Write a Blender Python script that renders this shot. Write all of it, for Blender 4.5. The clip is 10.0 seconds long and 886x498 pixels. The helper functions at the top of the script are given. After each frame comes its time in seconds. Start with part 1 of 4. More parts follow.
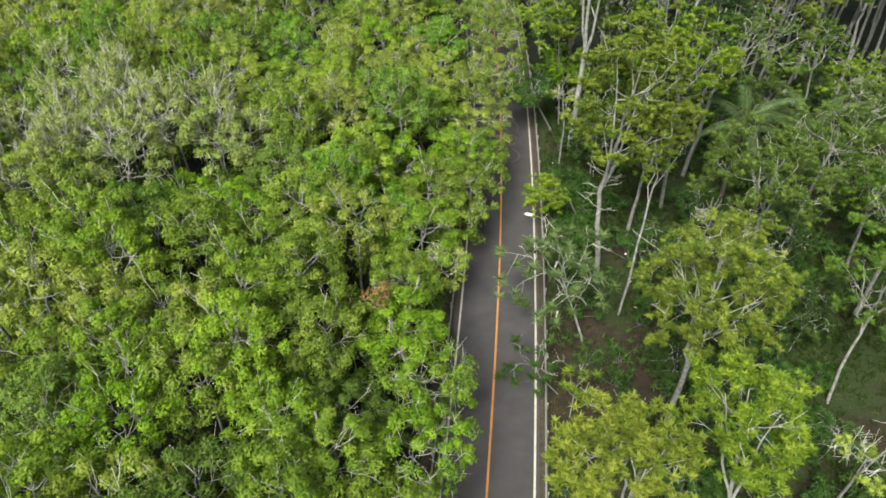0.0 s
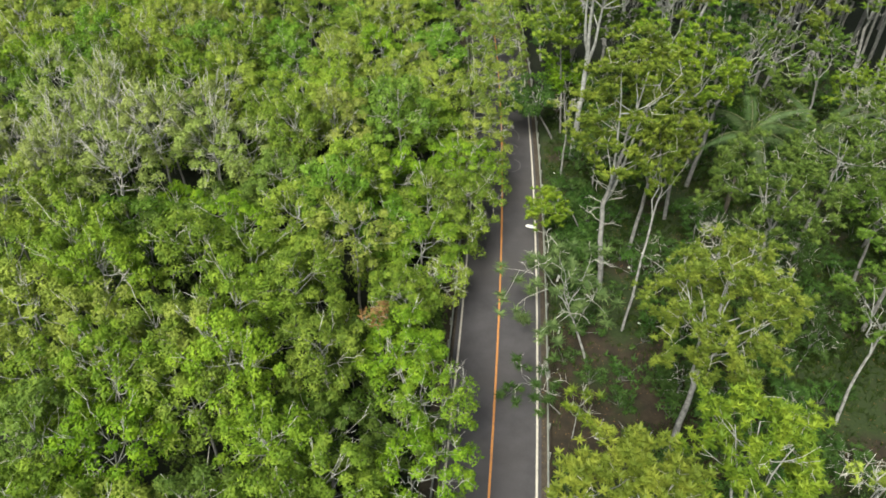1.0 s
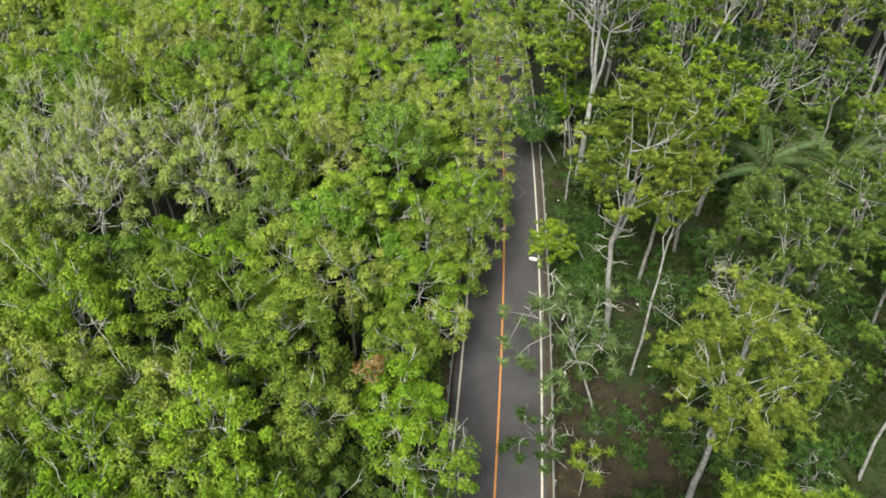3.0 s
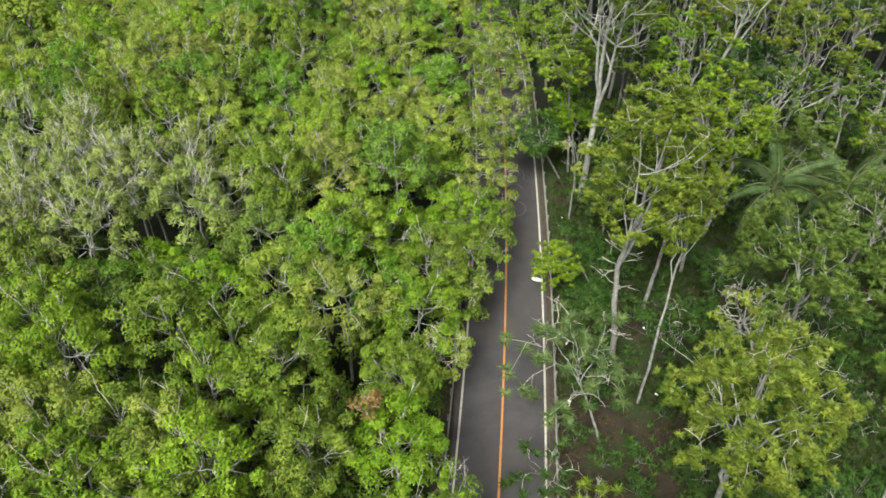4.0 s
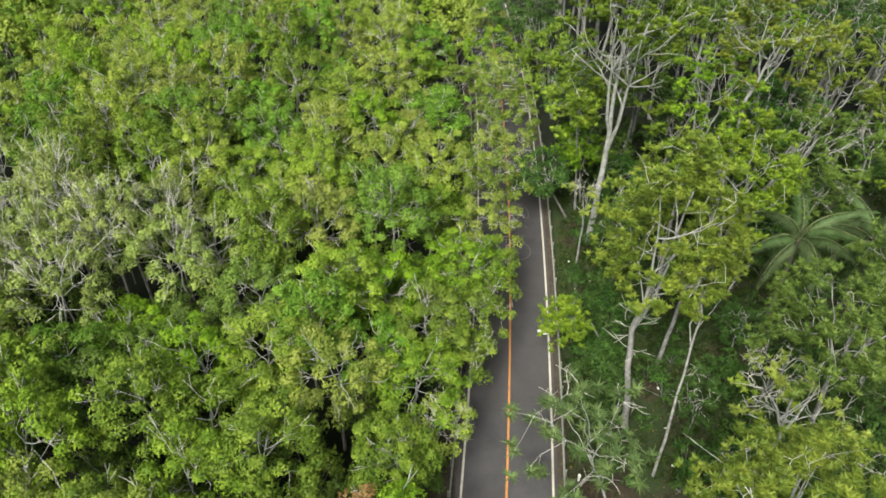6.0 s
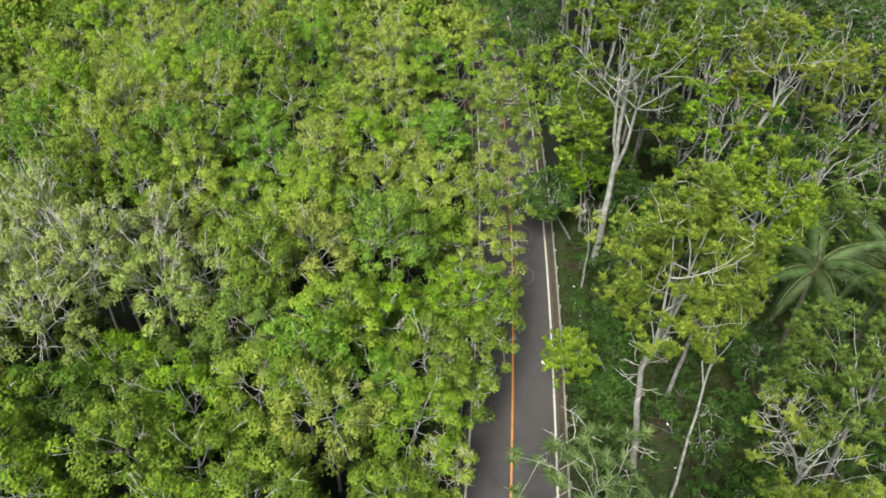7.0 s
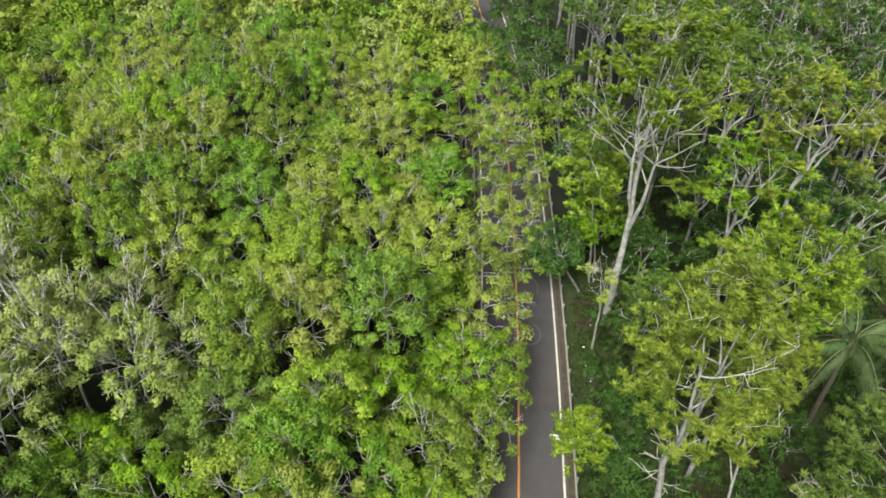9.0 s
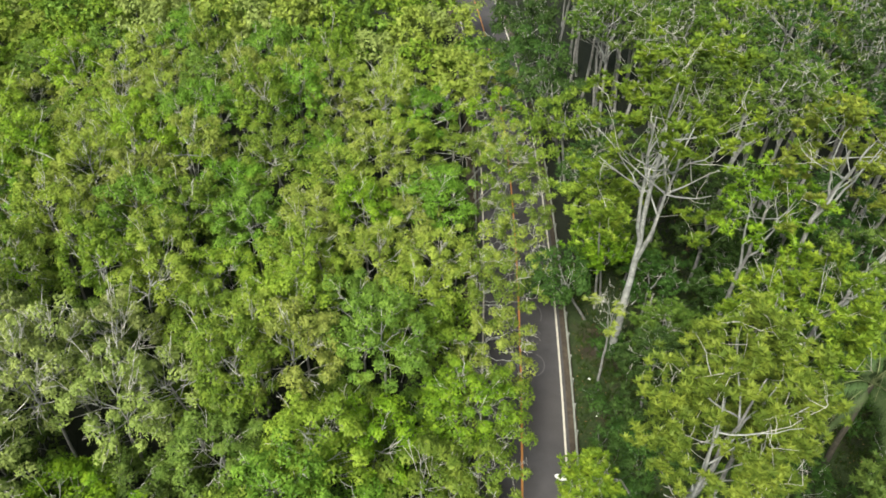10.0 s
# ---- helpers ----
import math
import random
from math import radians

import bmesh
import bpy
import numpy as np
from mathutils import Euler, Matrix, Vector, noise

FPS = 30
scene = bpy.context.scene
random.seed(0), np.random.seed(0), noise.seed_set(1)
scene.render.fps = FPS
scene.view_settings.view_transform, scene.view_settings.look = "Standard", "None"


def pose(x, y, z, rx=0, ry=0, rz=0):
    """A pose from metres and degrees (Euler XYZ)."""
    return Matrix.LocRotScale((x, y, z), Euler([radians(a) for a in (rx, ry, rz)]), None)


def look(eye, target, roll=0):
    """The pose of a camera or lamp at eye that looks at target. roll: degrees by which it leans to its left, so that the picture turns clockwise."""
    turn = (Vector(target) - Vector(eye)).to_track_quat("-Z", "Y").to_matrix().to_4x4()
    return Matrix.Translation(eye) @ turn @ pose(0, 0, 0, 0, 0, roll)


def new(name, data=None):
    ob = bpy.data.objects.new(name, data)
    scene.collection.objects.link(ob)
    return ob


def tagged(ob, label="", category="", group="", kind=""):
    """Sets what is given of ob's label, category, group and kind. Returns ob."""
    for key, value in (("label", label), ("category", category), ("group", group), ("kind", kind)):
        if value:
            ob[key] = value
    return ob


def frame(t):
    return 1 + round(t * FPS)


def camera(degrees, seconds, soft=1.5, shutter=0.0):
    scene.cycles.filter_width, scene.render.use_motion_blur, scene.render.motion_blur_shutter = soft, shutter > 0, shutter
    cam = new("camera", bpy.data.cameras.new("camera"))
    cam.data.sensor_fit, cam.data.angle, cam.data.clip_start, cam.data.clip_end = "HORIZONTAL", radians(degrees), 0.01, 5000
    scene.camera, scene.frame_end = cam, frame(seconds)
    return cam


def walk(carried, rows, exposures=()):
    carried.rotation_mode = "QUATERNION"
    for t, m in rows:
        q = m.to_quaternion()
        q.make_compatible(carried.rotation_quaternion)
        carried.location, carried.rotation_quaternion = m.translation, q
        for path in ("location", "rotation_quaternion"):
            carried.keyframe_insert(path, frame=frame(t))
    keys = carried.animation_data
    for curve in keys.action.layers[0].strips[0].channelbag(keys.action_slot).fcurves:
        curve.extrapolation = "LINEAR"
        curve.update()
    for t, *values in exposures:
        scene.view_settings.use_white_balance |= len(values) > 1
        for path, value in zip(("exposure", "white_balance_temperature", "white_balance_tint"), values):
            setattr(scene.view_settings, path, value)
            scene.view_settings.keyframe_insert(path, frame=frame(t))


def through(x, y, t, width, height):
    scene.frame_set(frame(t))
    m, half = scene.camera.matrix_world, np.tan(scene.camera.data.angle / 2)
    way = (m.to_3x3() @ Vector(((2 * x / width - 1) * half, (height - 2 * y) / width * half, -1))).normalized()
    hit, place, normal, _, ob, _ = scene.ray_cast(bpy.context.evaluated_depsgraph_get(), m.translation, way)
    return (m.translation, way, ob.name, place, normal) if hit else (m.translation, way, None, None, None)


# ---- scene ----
cam = camera(62.2, 10.0, soft=1.75)
METRES, EYE, TILT, LEAN, TURN = 28.5, 46.3, -41.1, 0.0, 6.0
ROWS = [
    (0.0, 0.0, 0.0, 0.0, 0.0, 0.0, -0.0),
    (0.5, -0.0, 0.0216, 0.0212, -0.02, -0.01, -0.04),
    (1.0, -0.0001, 0.0444, 0.0449, -0.02, -0.03, -0.06),
    (1.5, 0.0003, 0.069, 0.0696, -0.02, -0.01, -0.08),
    (2.0, 0.0011, 0.0957, 0.0971, -0.01, -0.0, -0.11),
    (2.5, 0.0016, 0.1254, 0.1261, -0.02, -0.02, -0.13),
    (4.0, 0.0005, 0.2285, 0.2176, -0.02, 0.07, -0.18),
    (4.5, 0.0006, 0.2631, 0.2532, -0.03, 0.1, -0.21),
    (5.0, 0.0005, 0.2994, 0.2907, -0.03, 0.11, -0.25),
    (5.5, 0.0001, 0.3377, 0.3286, -0.04, 0.14, -0.27),
    (7.0, 0.0014, 0.4642, 0.4483, 0.03, 0.17, -0.26),
    (7.5, 0.0014, 0.5056, 0.489, 0.02, 0.2, -0.29),
    (8.0, 0.0001, 0.5476, 0.531, 0.0, 0.23, -0.33),
    (8.5, 0.0001, 0.5902, 0.5732, 0.02, 0.28, -0.33),
    (9.0, -0.001, 0.6327, 0.6157, -0.0, 0.31, -0.37),
    (9.5, -0.002, 0.6754, 0.6562, -0.02, 0.34, -0.42),
    (10.0, -0.0026, 0.7196, 0.6935, -0.02, 0.39, -0.44),
]
walk(cam, [(t, pose(0, 0, EYE, TILT, LEAN, TURN) @ pose(METRES * x, METRES * y, METRES * z, 90 + pitch, roll, yaw)) for t, x, y, z, yaw, pitch, roll in ROWS],
     exposures=[(0.0, 0.71, 6800, 2), (10.0, 0.74, 6800, 2)])

# ---- light: a bright, thinly clouded sky ----
SUN_ELEVATION, SUN_ROTATION = 50.0, -162.0
world = bpy.data.worlds.new("world")
scene.world = world
world.use_nodes = True
sky = world.node_tree.nodes.new("ShaderNodeTexSky")
sky.sky_type, sky.sun_disc = "NISHITA", False
sky.sun_elevation, sky.sun_rotation = radians(SUN_ELEVATION), radians(SUN_ROTATION)
sky.dust_density, sky.ozone_density = 4.0, 0.6
background = world.node_tree.nodes["Background"]
background.inputs["Strength"].default_value = 0.072
world.node_tree.links.new(sky.outputs[0], background.inputs["Color"])
sun = new("sun", bpy.data.lights.new("sun", "SUN"))
sun.data.energy, sun.data.angle, sun.data.color = 4.5, radians(24), (1.0, 0.97, 0.90)
sun_way = Vector((math.sin(radians(SUN_ROTATION)) * math.cos(radians(SUN_ELEVATION)), math.cos(radians(SUN_ROTATION)) * math.cos(radians(SUN_ELEVATION)), math.sin(radians(SUN_ELEVATION))))
sun.matrix_world = look(sun_way * 200, (0, 0, 0))


# ---- materials ----
def nodes_of(name):
    m = bpy.data.materials.new(name)
    m.use_nodes = True
    return m, m.node_tree, m.node_tree.nodes["Principled BSDF"]


def noise_node(tree, scale, detail=4.0, rough=0.6, vector=None):
    n = tree.nodes.new("ShaderNodeTexNoise")
    n.inputs["Scale"].default_value, n.inputs["Detail"].default_value, n.inputs["Roughness"].default_value = scale, detail, rough
    if vector:
        tree.links.new(vector, n.inputs["Vector"])
    return n.outputs["Fac"]


def ramp(tree, fac, *stops):
    r = tree.nodes.new("ShaderNodeValToRGB")
    e = r.color_ramp.elements
    while len(e) < len(stops):
        e.new(0.5)
    for k, (p, c) in zip(e, stops):
        k.position, k.color = p, (*c, 1)
    tree.links.new(fac, r.inputs["Fac"])
    return r.outputs["Color"]


def mix(tree, fac, a, b, mode="MIX"):
    n = tree.nodes.new("ShaderNodeMix")
    n.data_type, n.blend_type = "RGBA", mode
    for k, v in ((0, fac), (6, a), (7, b)):
        if isinstance(v, bpy.types.NodeSocket):
            tree.links.new(v, n.inputs[k])
        else:
            n.inputs[k].default_value = v if k == 0 else (*v, 1)
    return n.outputs[2]


def bump(tree, bsdf, height, strength, distance):
    b = tree.nodes.new("ShaderNodeBump")
    b.inputs["Strength"].default_value, b.inputs["Distance"].default_value = strength, distance
    tree.links.new(height, b.inputs["Height"])
    tree.links.new(b.outputs[0], bsdf.inputs["Normal"])


def world_place(tree):
    return tree.nodes.new("ShaderNodeNewGeometry").outputs["Position"]


def blend(a, b, f):
    return tuple(p + (q - p) * f for p, q in zip(a, b))


def leaf_material(name, dark, mid, light, through=0.24):
    """Leaves: a colour a tree, a finer one a leaf, and some light coming through the blade."""
    m, tree, bsdf = nodes_of(name)
    geo = tree.nodes.new("ShaderNodeNewGeometry")
    info = tree.nodes.new("ShaderNodeObjectInfo")
    leaf = ramp(tree, geo.outputs["Random Per Island"], (0.0, blend(dark, mid, 0.72)), (0.5, mid), (1.0, blend(mid, light, 0.28)))
    tuft = noise_node(tree, 1.25, 1.5, 0.5, geo.outputs["Position"])
    bough = noise_node(tree, 0.22, 2.0, 0.5, geo.outputs["Position"])
    clumped = mix(tree, ramp(tree, tuft, (0.46, (0, 0, 0)), (0.64, (0.75, 0.75, 0.75))), leaf, light)
    clumped = mix(tree, ramp(tree, tuft, (0.34, (0.4, 0.4, 0.4)), (0.47, (0, 0, 0))), clumped, dark)
    clumped = mix(tree, ramp(tree, bough, (0.38, (0.3, 0.3, 0.3)), (0.52, (0, 0, 0))), clumped, dark)
    hue = tree.nodes.new("ShaderNodeHueSaturation")
    for socket, low, high in (("Hue", 0.490, 0.509), ("Value", 0.87, 1.13), ("Saturation", 0.92, 1.02)):
        span = tree.nodes.new("ShaderNodeMapRange")
        span.inputs["To Min"].default_value, span.inputs["To Max"].default_value = low, high
        tree.links.new(info.outputs["Random"], span.inputs["Value"])
        tree.links.new(span.outputs[0], hue.inputs[socket])
    tree.links.new(clumped, hue.inputs["Color"])
    tree.links.new(hue.outputs[0], bsdf.inputs["Base Color"])
    bsdf.inputs["Roughness"].default_value = 0.5
    bsdf.inputs["Specular IOR Level"].default_value = 0.1
    shine = tree.nodes.new("ShaderNodeBsdfTranslucent")
    tree.links.new(hue.outputs[0], shine.inputs["Color"])
    both = tree.nodes.new("ShaderNodeMixShader")
    both.inputs[0].default_value = through
    tree.links.new(bsdf.outputs[0], both.inputs[1])
    tree.links.new(shine.outputs[0], both.inputs[2])
    tree.links.new(both.outputs[0], tree.nodes["Material Output"].inputs["Surface"])
    return m


def plain_material(name, a, b, scale, rough=0.8, metal=0.0, relief=0.3, fine=8.0):
    m, tree, bsdf = nodes_of(name)
    p = world_place(tree)
    coarse, grain = noise_node(tree, scale, 5.0, 0.65, p), noise_node(tree, scale * fine, 3.0, 0.6, p)
    c = ramp(tree, coarse, (0.3, a), (0.7, b))
    c = mix(tree, 0.35, c, ramp(tree, grain, (0.3, (0.25, 0.25, 0.25)), (0.7, (0.8, 0.8, 0.8))), "OVERLAY")
    tree.links.new(c, bsdf.inputs["Base Color"])
    bsdf.inputs["Roughness"].default_value, bsdf.inputs["Metallic"].default_value = rough, metal
    bump(tree, bsdf, grain, relief, 0.02)
    return m


def ground_material():
    """Rough grass, worn to bare earth in patches and round one clearing; leaf mould with tree shade painted in under
    the plantation and the close wood.
    """
    m, tree, bsdf = nodes_of("grass_and_earth")
    p = world_place(tree)
    patch, blade, litter = noise_node(tree, 0.16, 4.0, 0.6, p), noise_node(tree, 5.0, 4.0, 0.7, p), noise_node(tree, 1.1, 5.0, 0.7, p)
    grass = ramp(tree, blade, (0.3, (0.008, 0.017, 0.003)), (0.5, (0.018, 0.033, 0.006)), (0.75, (0.040, 0.058, 0.012)))
    earth = ramp(tree, litter, (0.3, (0.012, 0.009, 0.005)), (0.55, (0.028, 0.020, 0.011)), (0.8, (0.064, 0.045, 0.026)))
    away = tree.nodes.new("ShaderNodeVectorMath")
    away.operation = "DISTANCE"
    away.inputs[1].default_value = (9.0, 39.5, 0.0)
    tree.links.new(p, away.inputs[0])
    near = tree.nodes.new("ShaderNodeMapRange")
    near.inputs["From Min"].default_value, near.inputs["From Max"].default_value = 4.0, 13.0
    near.inputs["To Min"].default_value, near.inputs["To Max"].default_value = 0.17, -0.01
    tree.links.new(away.outputs["Value"], near.inputs["Value"])
    worn = tree.nodes.new("ShaderNodeMath")
    worn.operation = "ADD"
    tree.links.new(patch, worn.inputs[0])
    tree.links.new(near.outputs[0], worn.inputs[1])
    c = mix(tree, ramp(tree, worn.outputs[0], (0.485, (0, 0, 0)), (0.61, (1, 1, 1))), grass, earth)
    c = mix(tree, ramp(tree, litter, (0.62, (0, 0, 0)), (0.74, (0.55, 0.55, 0.55))), c, earth)
    # near-black floor: the trees' shade is painted into this leaf litter colour
    shaded_mould = ramp(tree, litter, (0.3, (0.004, 0.007, 0.002)), (0.6, (0.008, 0.012, 0.004)), (0.85, (0.020, 0.020, 0.008)))
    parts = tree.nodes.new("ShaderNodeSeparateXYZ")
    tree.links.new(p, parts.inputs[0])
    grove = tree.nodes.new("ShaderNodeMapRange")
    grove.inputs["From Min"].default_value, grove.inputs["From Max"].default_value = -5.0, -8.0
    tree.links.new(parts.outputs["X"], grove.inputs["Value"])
    c = mix(tree, grove.outputs[0], c, shaded_mould)
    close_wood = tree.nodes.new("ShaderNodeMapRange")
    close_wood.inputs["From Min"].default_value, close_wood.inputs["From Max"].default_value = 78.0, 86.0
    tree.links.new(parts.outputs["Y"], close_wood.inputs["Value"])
    c = mix(tree, close_wood.outputs[0], c, shaded_mould)
    tree.links.new(c, bsdf.inputs["Base Color"])
    bsdf.inputs["Roughness"].default_value = 0.95
    bump(tree, bsdf, blade, 0.8, 0.06)
    return m


def asphalt_material():
    m, tree, bsdf = nodes_of("asphalt")
    p = world_place(tree)
    stain, patch, grit = noise_node(tree, 0.5, 5.0, 0.6, p), noise_node(tree, 0.12, 3.0, 0.5, p), noise_node(tree, 60.0, 3.0, 0.7, p)
    c = ramp(tree, stain, (0.3, (0.039, 0.037, 0.042)), (0.7, (0.065, 0.061, 0.068)))
    c = mix(tree, ramp(tree, patch, (0.4, (0, 0, 0)), (0.65, (0.5, 0.5, 0.5))), c, (0.060, 0.054, 0.054))
    c = mix(tree, 0.4, c, ramp(tree, grit, (0.3, (0.3, 0.3, 0.3)), (0.7, (0.75, 0.75, 0.75))), "OVERLAY")
    tree.links.new(c, bsdf.inputs["Base Color"])
    bsdf.inputs["Roughness"].default_value = 0.8
    bump(tree, bsdf, grit, 0.4, 0.01)
    return m


def paint_material(name, colour, worn):
    m, tree, bsdf = nodes_of(name)
    p = world_place(tree)
    wear = noise_node(tree, 3.0, 6.0, 0.75, p)
    c = mix(tree, ramp(tree, wear, (0.52, (0, 0, 0)), (0.68, (0.85, 0.85, 0.85))), colour, worn)
    tree.links.new(c, bsdf.inputs["Base Color"])
    bsdf.inputs["Roughness"].default_value = 0.6
    return m


GRASS, ASPHALT = ground_material(), asphalt_material()
WHITE_LINE = paint_material("white_road_paint", (0.52, 0.49, 0.43), (0.20, 0.18, 0.16))
ORANGE_LINE = paint_material("orange_road_paint", (0.50, 0.22, 0.065), (0.25, 0.13, 0.065))
DIRT = plain_material("shoulder_dirt", (0.030, 0.024, 0.018), (0.075, 0.058, 0.042), 1.5, 0.95)
STEEL = plain_material("galvanised_steel", (0.20, 0.21, 0.19), (0.36, 0.37, 0.34), 2.0, 0.6, 0.3, 0.1)
BARK = plain_material("pale_bark", (0.090, 0.090, 0.088), (0.285, 0.283, 0.278), 3.2, 0.9, 0.0, 0.6)
PALE_BARK = plain_material("bleached_bark", (0.155, 0.16, 0.158), (0.385, 0.392, 0.385), 2.4, 0.9, 0.0, 0.5)
TWIG = plain_material("bleached_twig", (0.30, 0.29, 0.27), (0.54, 0.53, 0.50), 1.2, 0.9)
LEAF = leaf_material("green_leaf", (0.050, 0.104, 0.009), (0.116, 0.204, 0.017), (0.250, 0.360, 0.034))
BRIGHT = leaf_material("fresh_leaf", (0.084, 0.150, 0.014), (0.164, 0.256, 0.026), (0.300, 0.405, 0.046))
YELLOW = leaf_material("yellow_green_leaf", (0.049, 0.092, 0.009), (0.110, 0.176, 0.016), (0.240, 0.314, 0.029))
GOLDEN = leaf_material("golden_green_leaf", (0.062, 0.099, 0.011), (0.134, 0.189, 0.018), (0.266, 0.314, 0.033))
BLUISH = leaf_material("blue_green_leaf", (0.046, 0.088, 0.028), (0.088, 0.146, 0.046), (0.160, 0.232, 0.074))
OLIVE = leaf_material("olive_leaf", (0.105, 0.16, 0.022), (0.20, 0.27, 0.040), (0.34, 0.41, 0.07))
# dark foliage of its own, also painted shade for low growth on the right
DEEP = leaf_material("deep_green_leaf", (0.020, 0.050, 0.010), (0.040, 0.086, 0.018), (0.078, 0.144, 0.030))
COOL = leaf_material("cool_green_leaf", (0.048, 0.106, 0.013), (0.106, 0.202, 0.025), (0.215, 0.350, 0.048))
# darkened green leaf: painted shade for low plantation trees, dull foliage elsewhere
DULL_SHADED = leaf_material("dull_shaded_leaf", (0.038, 0.078, 0.012), (0.077, 0.138, 0.021), (0.152, 0.232, 0.036))
PALE = leaf_material("pale_olive_leaf", (0.125, 0.175, 0.042), (0.215, 0.280, 0.072), (0.34, 0.41, 0.115))
BROWN = leaf_material("dead_leaf", (0.11, 0.060, 0.022), (0.19, 0.11, 0.042), (0.29, 0.185, 0.08))
WHITE_PAINT = plain_material("white_enamel", (0.66, 0.66, 0.63), (0.80, 0.80, 0.78), 3.0, 0.4, 0.0, 0.05)
BLACK_PAINT = plain_material("black_enamel", (0.014, 0.014, 0.014), (0.03, 0.03, 0.03), 3.0, 0.5, 0.0, 0.05)
ORANGE_PAINT = plain_material("orange_plastic", (0.55, 0.12, 0.02), (0.72, 0.20, 0.04), 3.0, 0.5, 0.0, 0.05)


# ---- building blocks ----
def mesh_from(name, verts, faces, material, smooth=False):
    me = bpy.data.meshes.new(name)
    me.from_pydata([tuple(v) for v in verts], [], [tuple(f) for f in faces])
    me.materials.append(material)
    if smooth:
        me.polygons.foreach_set("use_smooth", [True] * len(me.polygons))
    me.update()
    return me


def part(name, me, parent, label=""):
    ob = new(name, me)
    ob.parent = parent
    return tagged(ob, label)


def tubes(paths, sides):
    """Round, tapering rods along paths of (place, radius)."""
    verts, faces = [], []
    turn = np.linspace(0, 2 * np.pi, sides, endpoint=False)
    for places, radii in paths:
        places = np.asarray(places, float)
        way = np.gradient(places, axis=0)
        way /= np.linalg.norm(way, axis=1)[:, None] + 1e-9
        side = np.cross(way, np.array((0.31, 0.87, 0.38)))
        side /= np.linalg.norm(side, axis=1)[:, None] + 1e-9
        up = np.cross(way, side)
        start = len(verts)
        for p, a, b, r in zip(places, side, up, radii):
            verts.extend(p + r * (np.cos(q) * a + np.sin(q) * b) for q in turn)
        for k in range(len(places) - 1):
            for j in range(sides):
                a, b = start + k * sides + j, start + k * sides + (j + 1) % sides
                faces.append((a, b, b + sides, a + sides))
        faces.append(tuple(start + (len(places) - 1) * sides + j for j in range(sides)))
    return verts, faces


def bow(a, b, rng, lift, wander, count):
    """A bent line of count places from a to b."""
    a, b = np.asarray(a, float), np.asarray(b, float)
    t = np.linspace(0, 1, count)[:, None]
    mid = (a + b) / 2 + np.array((0, 0, lift)) + rng.normal(0, wander, 3)
    line = (1 - t) ** 2 * a + 2 * t * (1 - t) * mid + t ** 2 * b
    line[1:-1] += rng.normal(0, wander * 0.25, (count - 2, 3))
    return line


def blades(base, way, normal, length, width):
    """Pointed leaves as four-cornered faces."""
    side = np.cross(way, normal)
    side /= np.linalg.norm(side, axis=1)[:, None] + 1e-9
    middle = base + way * (length * 0.45)[:, None]
    tip = base + way * length[:, None] - np.array((0, 0, 0.18)) * length[:, None]
    v = np.stack([base, middle + side * (width / 2)[:, None], tip, middle - side * (width / 2)[:, None]], 1).reshape(-1, 3)
    n = len(base)
    return v, np.arange(n * 4).reshape(n, 4)


def unit(v):
    return v / (np.linalg.norm(v, axis=1)[:, None] + 1e-9)


def leaflets_of(base, way, normal, length, width):
    """Small leaves as three-cornered faces."""
    side = np.cross(way, normal)
    side /= np.linalg.norm(side, axis=1)[:, None] + 1e-9
    v = np.stack([base + side * (width / 2)[:, None], base - side * (width / 2)[:, None], base + way * length[:, None]], 1).reshape(-1, 3)
    return v, np.arange(len(v)).reshape(-1, 3)


def puffs(rng, tufts, radius, count, length, width):
    """Rounded clumps of small leaves, densest over their tops."""
    c = np.repeat(np.asarray(tufts), count, axis=0)
    size = np.repeat(radius * rng.uniform(0.6, 1.3, len(tufts)), count)
    out = rng.normal(0, 1, c.shape)
    out[:, 2] = np.abs(out[:, 2]) * 1.2 - 0.25
    out = unit(out)
    lumps = 1.0 + 0.22 * np.sin(out[:, 0] * 5.0 + c[:, 0] * 9.0) * np.sin(out[:, 1] * 5.0 + c[:, 1] * 9.0)
    shell = np.where(rng.random(len(c)) < 0.8, rng.uniform(0.78, 1.04, len(c)), rng.uniform(0.3, 0.8, len(c))) * lumps
    base = c + out * (size * shell)[:, None] * np.array((1, 1, 0.9))
    way = unit(np.cross(out, rng.normal(0, 1, c.shape)) + 0.45 * out + np.array((0, 0, -0.2)))
    normal = unit(out + np.array((0, 0, 0.4)) + rng.normal(0, 0.16, c.shape))
    scale = rng.uniform(0.65, 1.3, len(c))
    return leaflets_of(base, way, normal, length * scale, width * scale)


def stars(rng, tufts, radius, whorls, count, length, width):
    """Loose bunches of whorls, each a burst of narrow leaves round a twig's end."""
    heads = np.repeat(np.asarray(tufts), whorls, axis=0)
    heads = heads + rng.normal(0, radius, heads.shape) * np.array((1, 1, 0.55))
    c = np.repeat(heads, count, axis=0)
    a = rng.uniform(0, 2 * np.pi, len(c))
    rise = rng.uniform(-0.3, 0.85, len(c))
    way = unit(np.stack([np.cos(a), np.sin(a), rise], 1))
    normal = unit(np.array((0, 0, 1.0)) - way * way[:, 2:3] + rng.normal(0, 0.25, c.shape))
    scale = rng.uniform(0.65, 1.25, len(c))
    return leaflets_of(c + way * 0.03, way, normal, length * scale, width * scale)


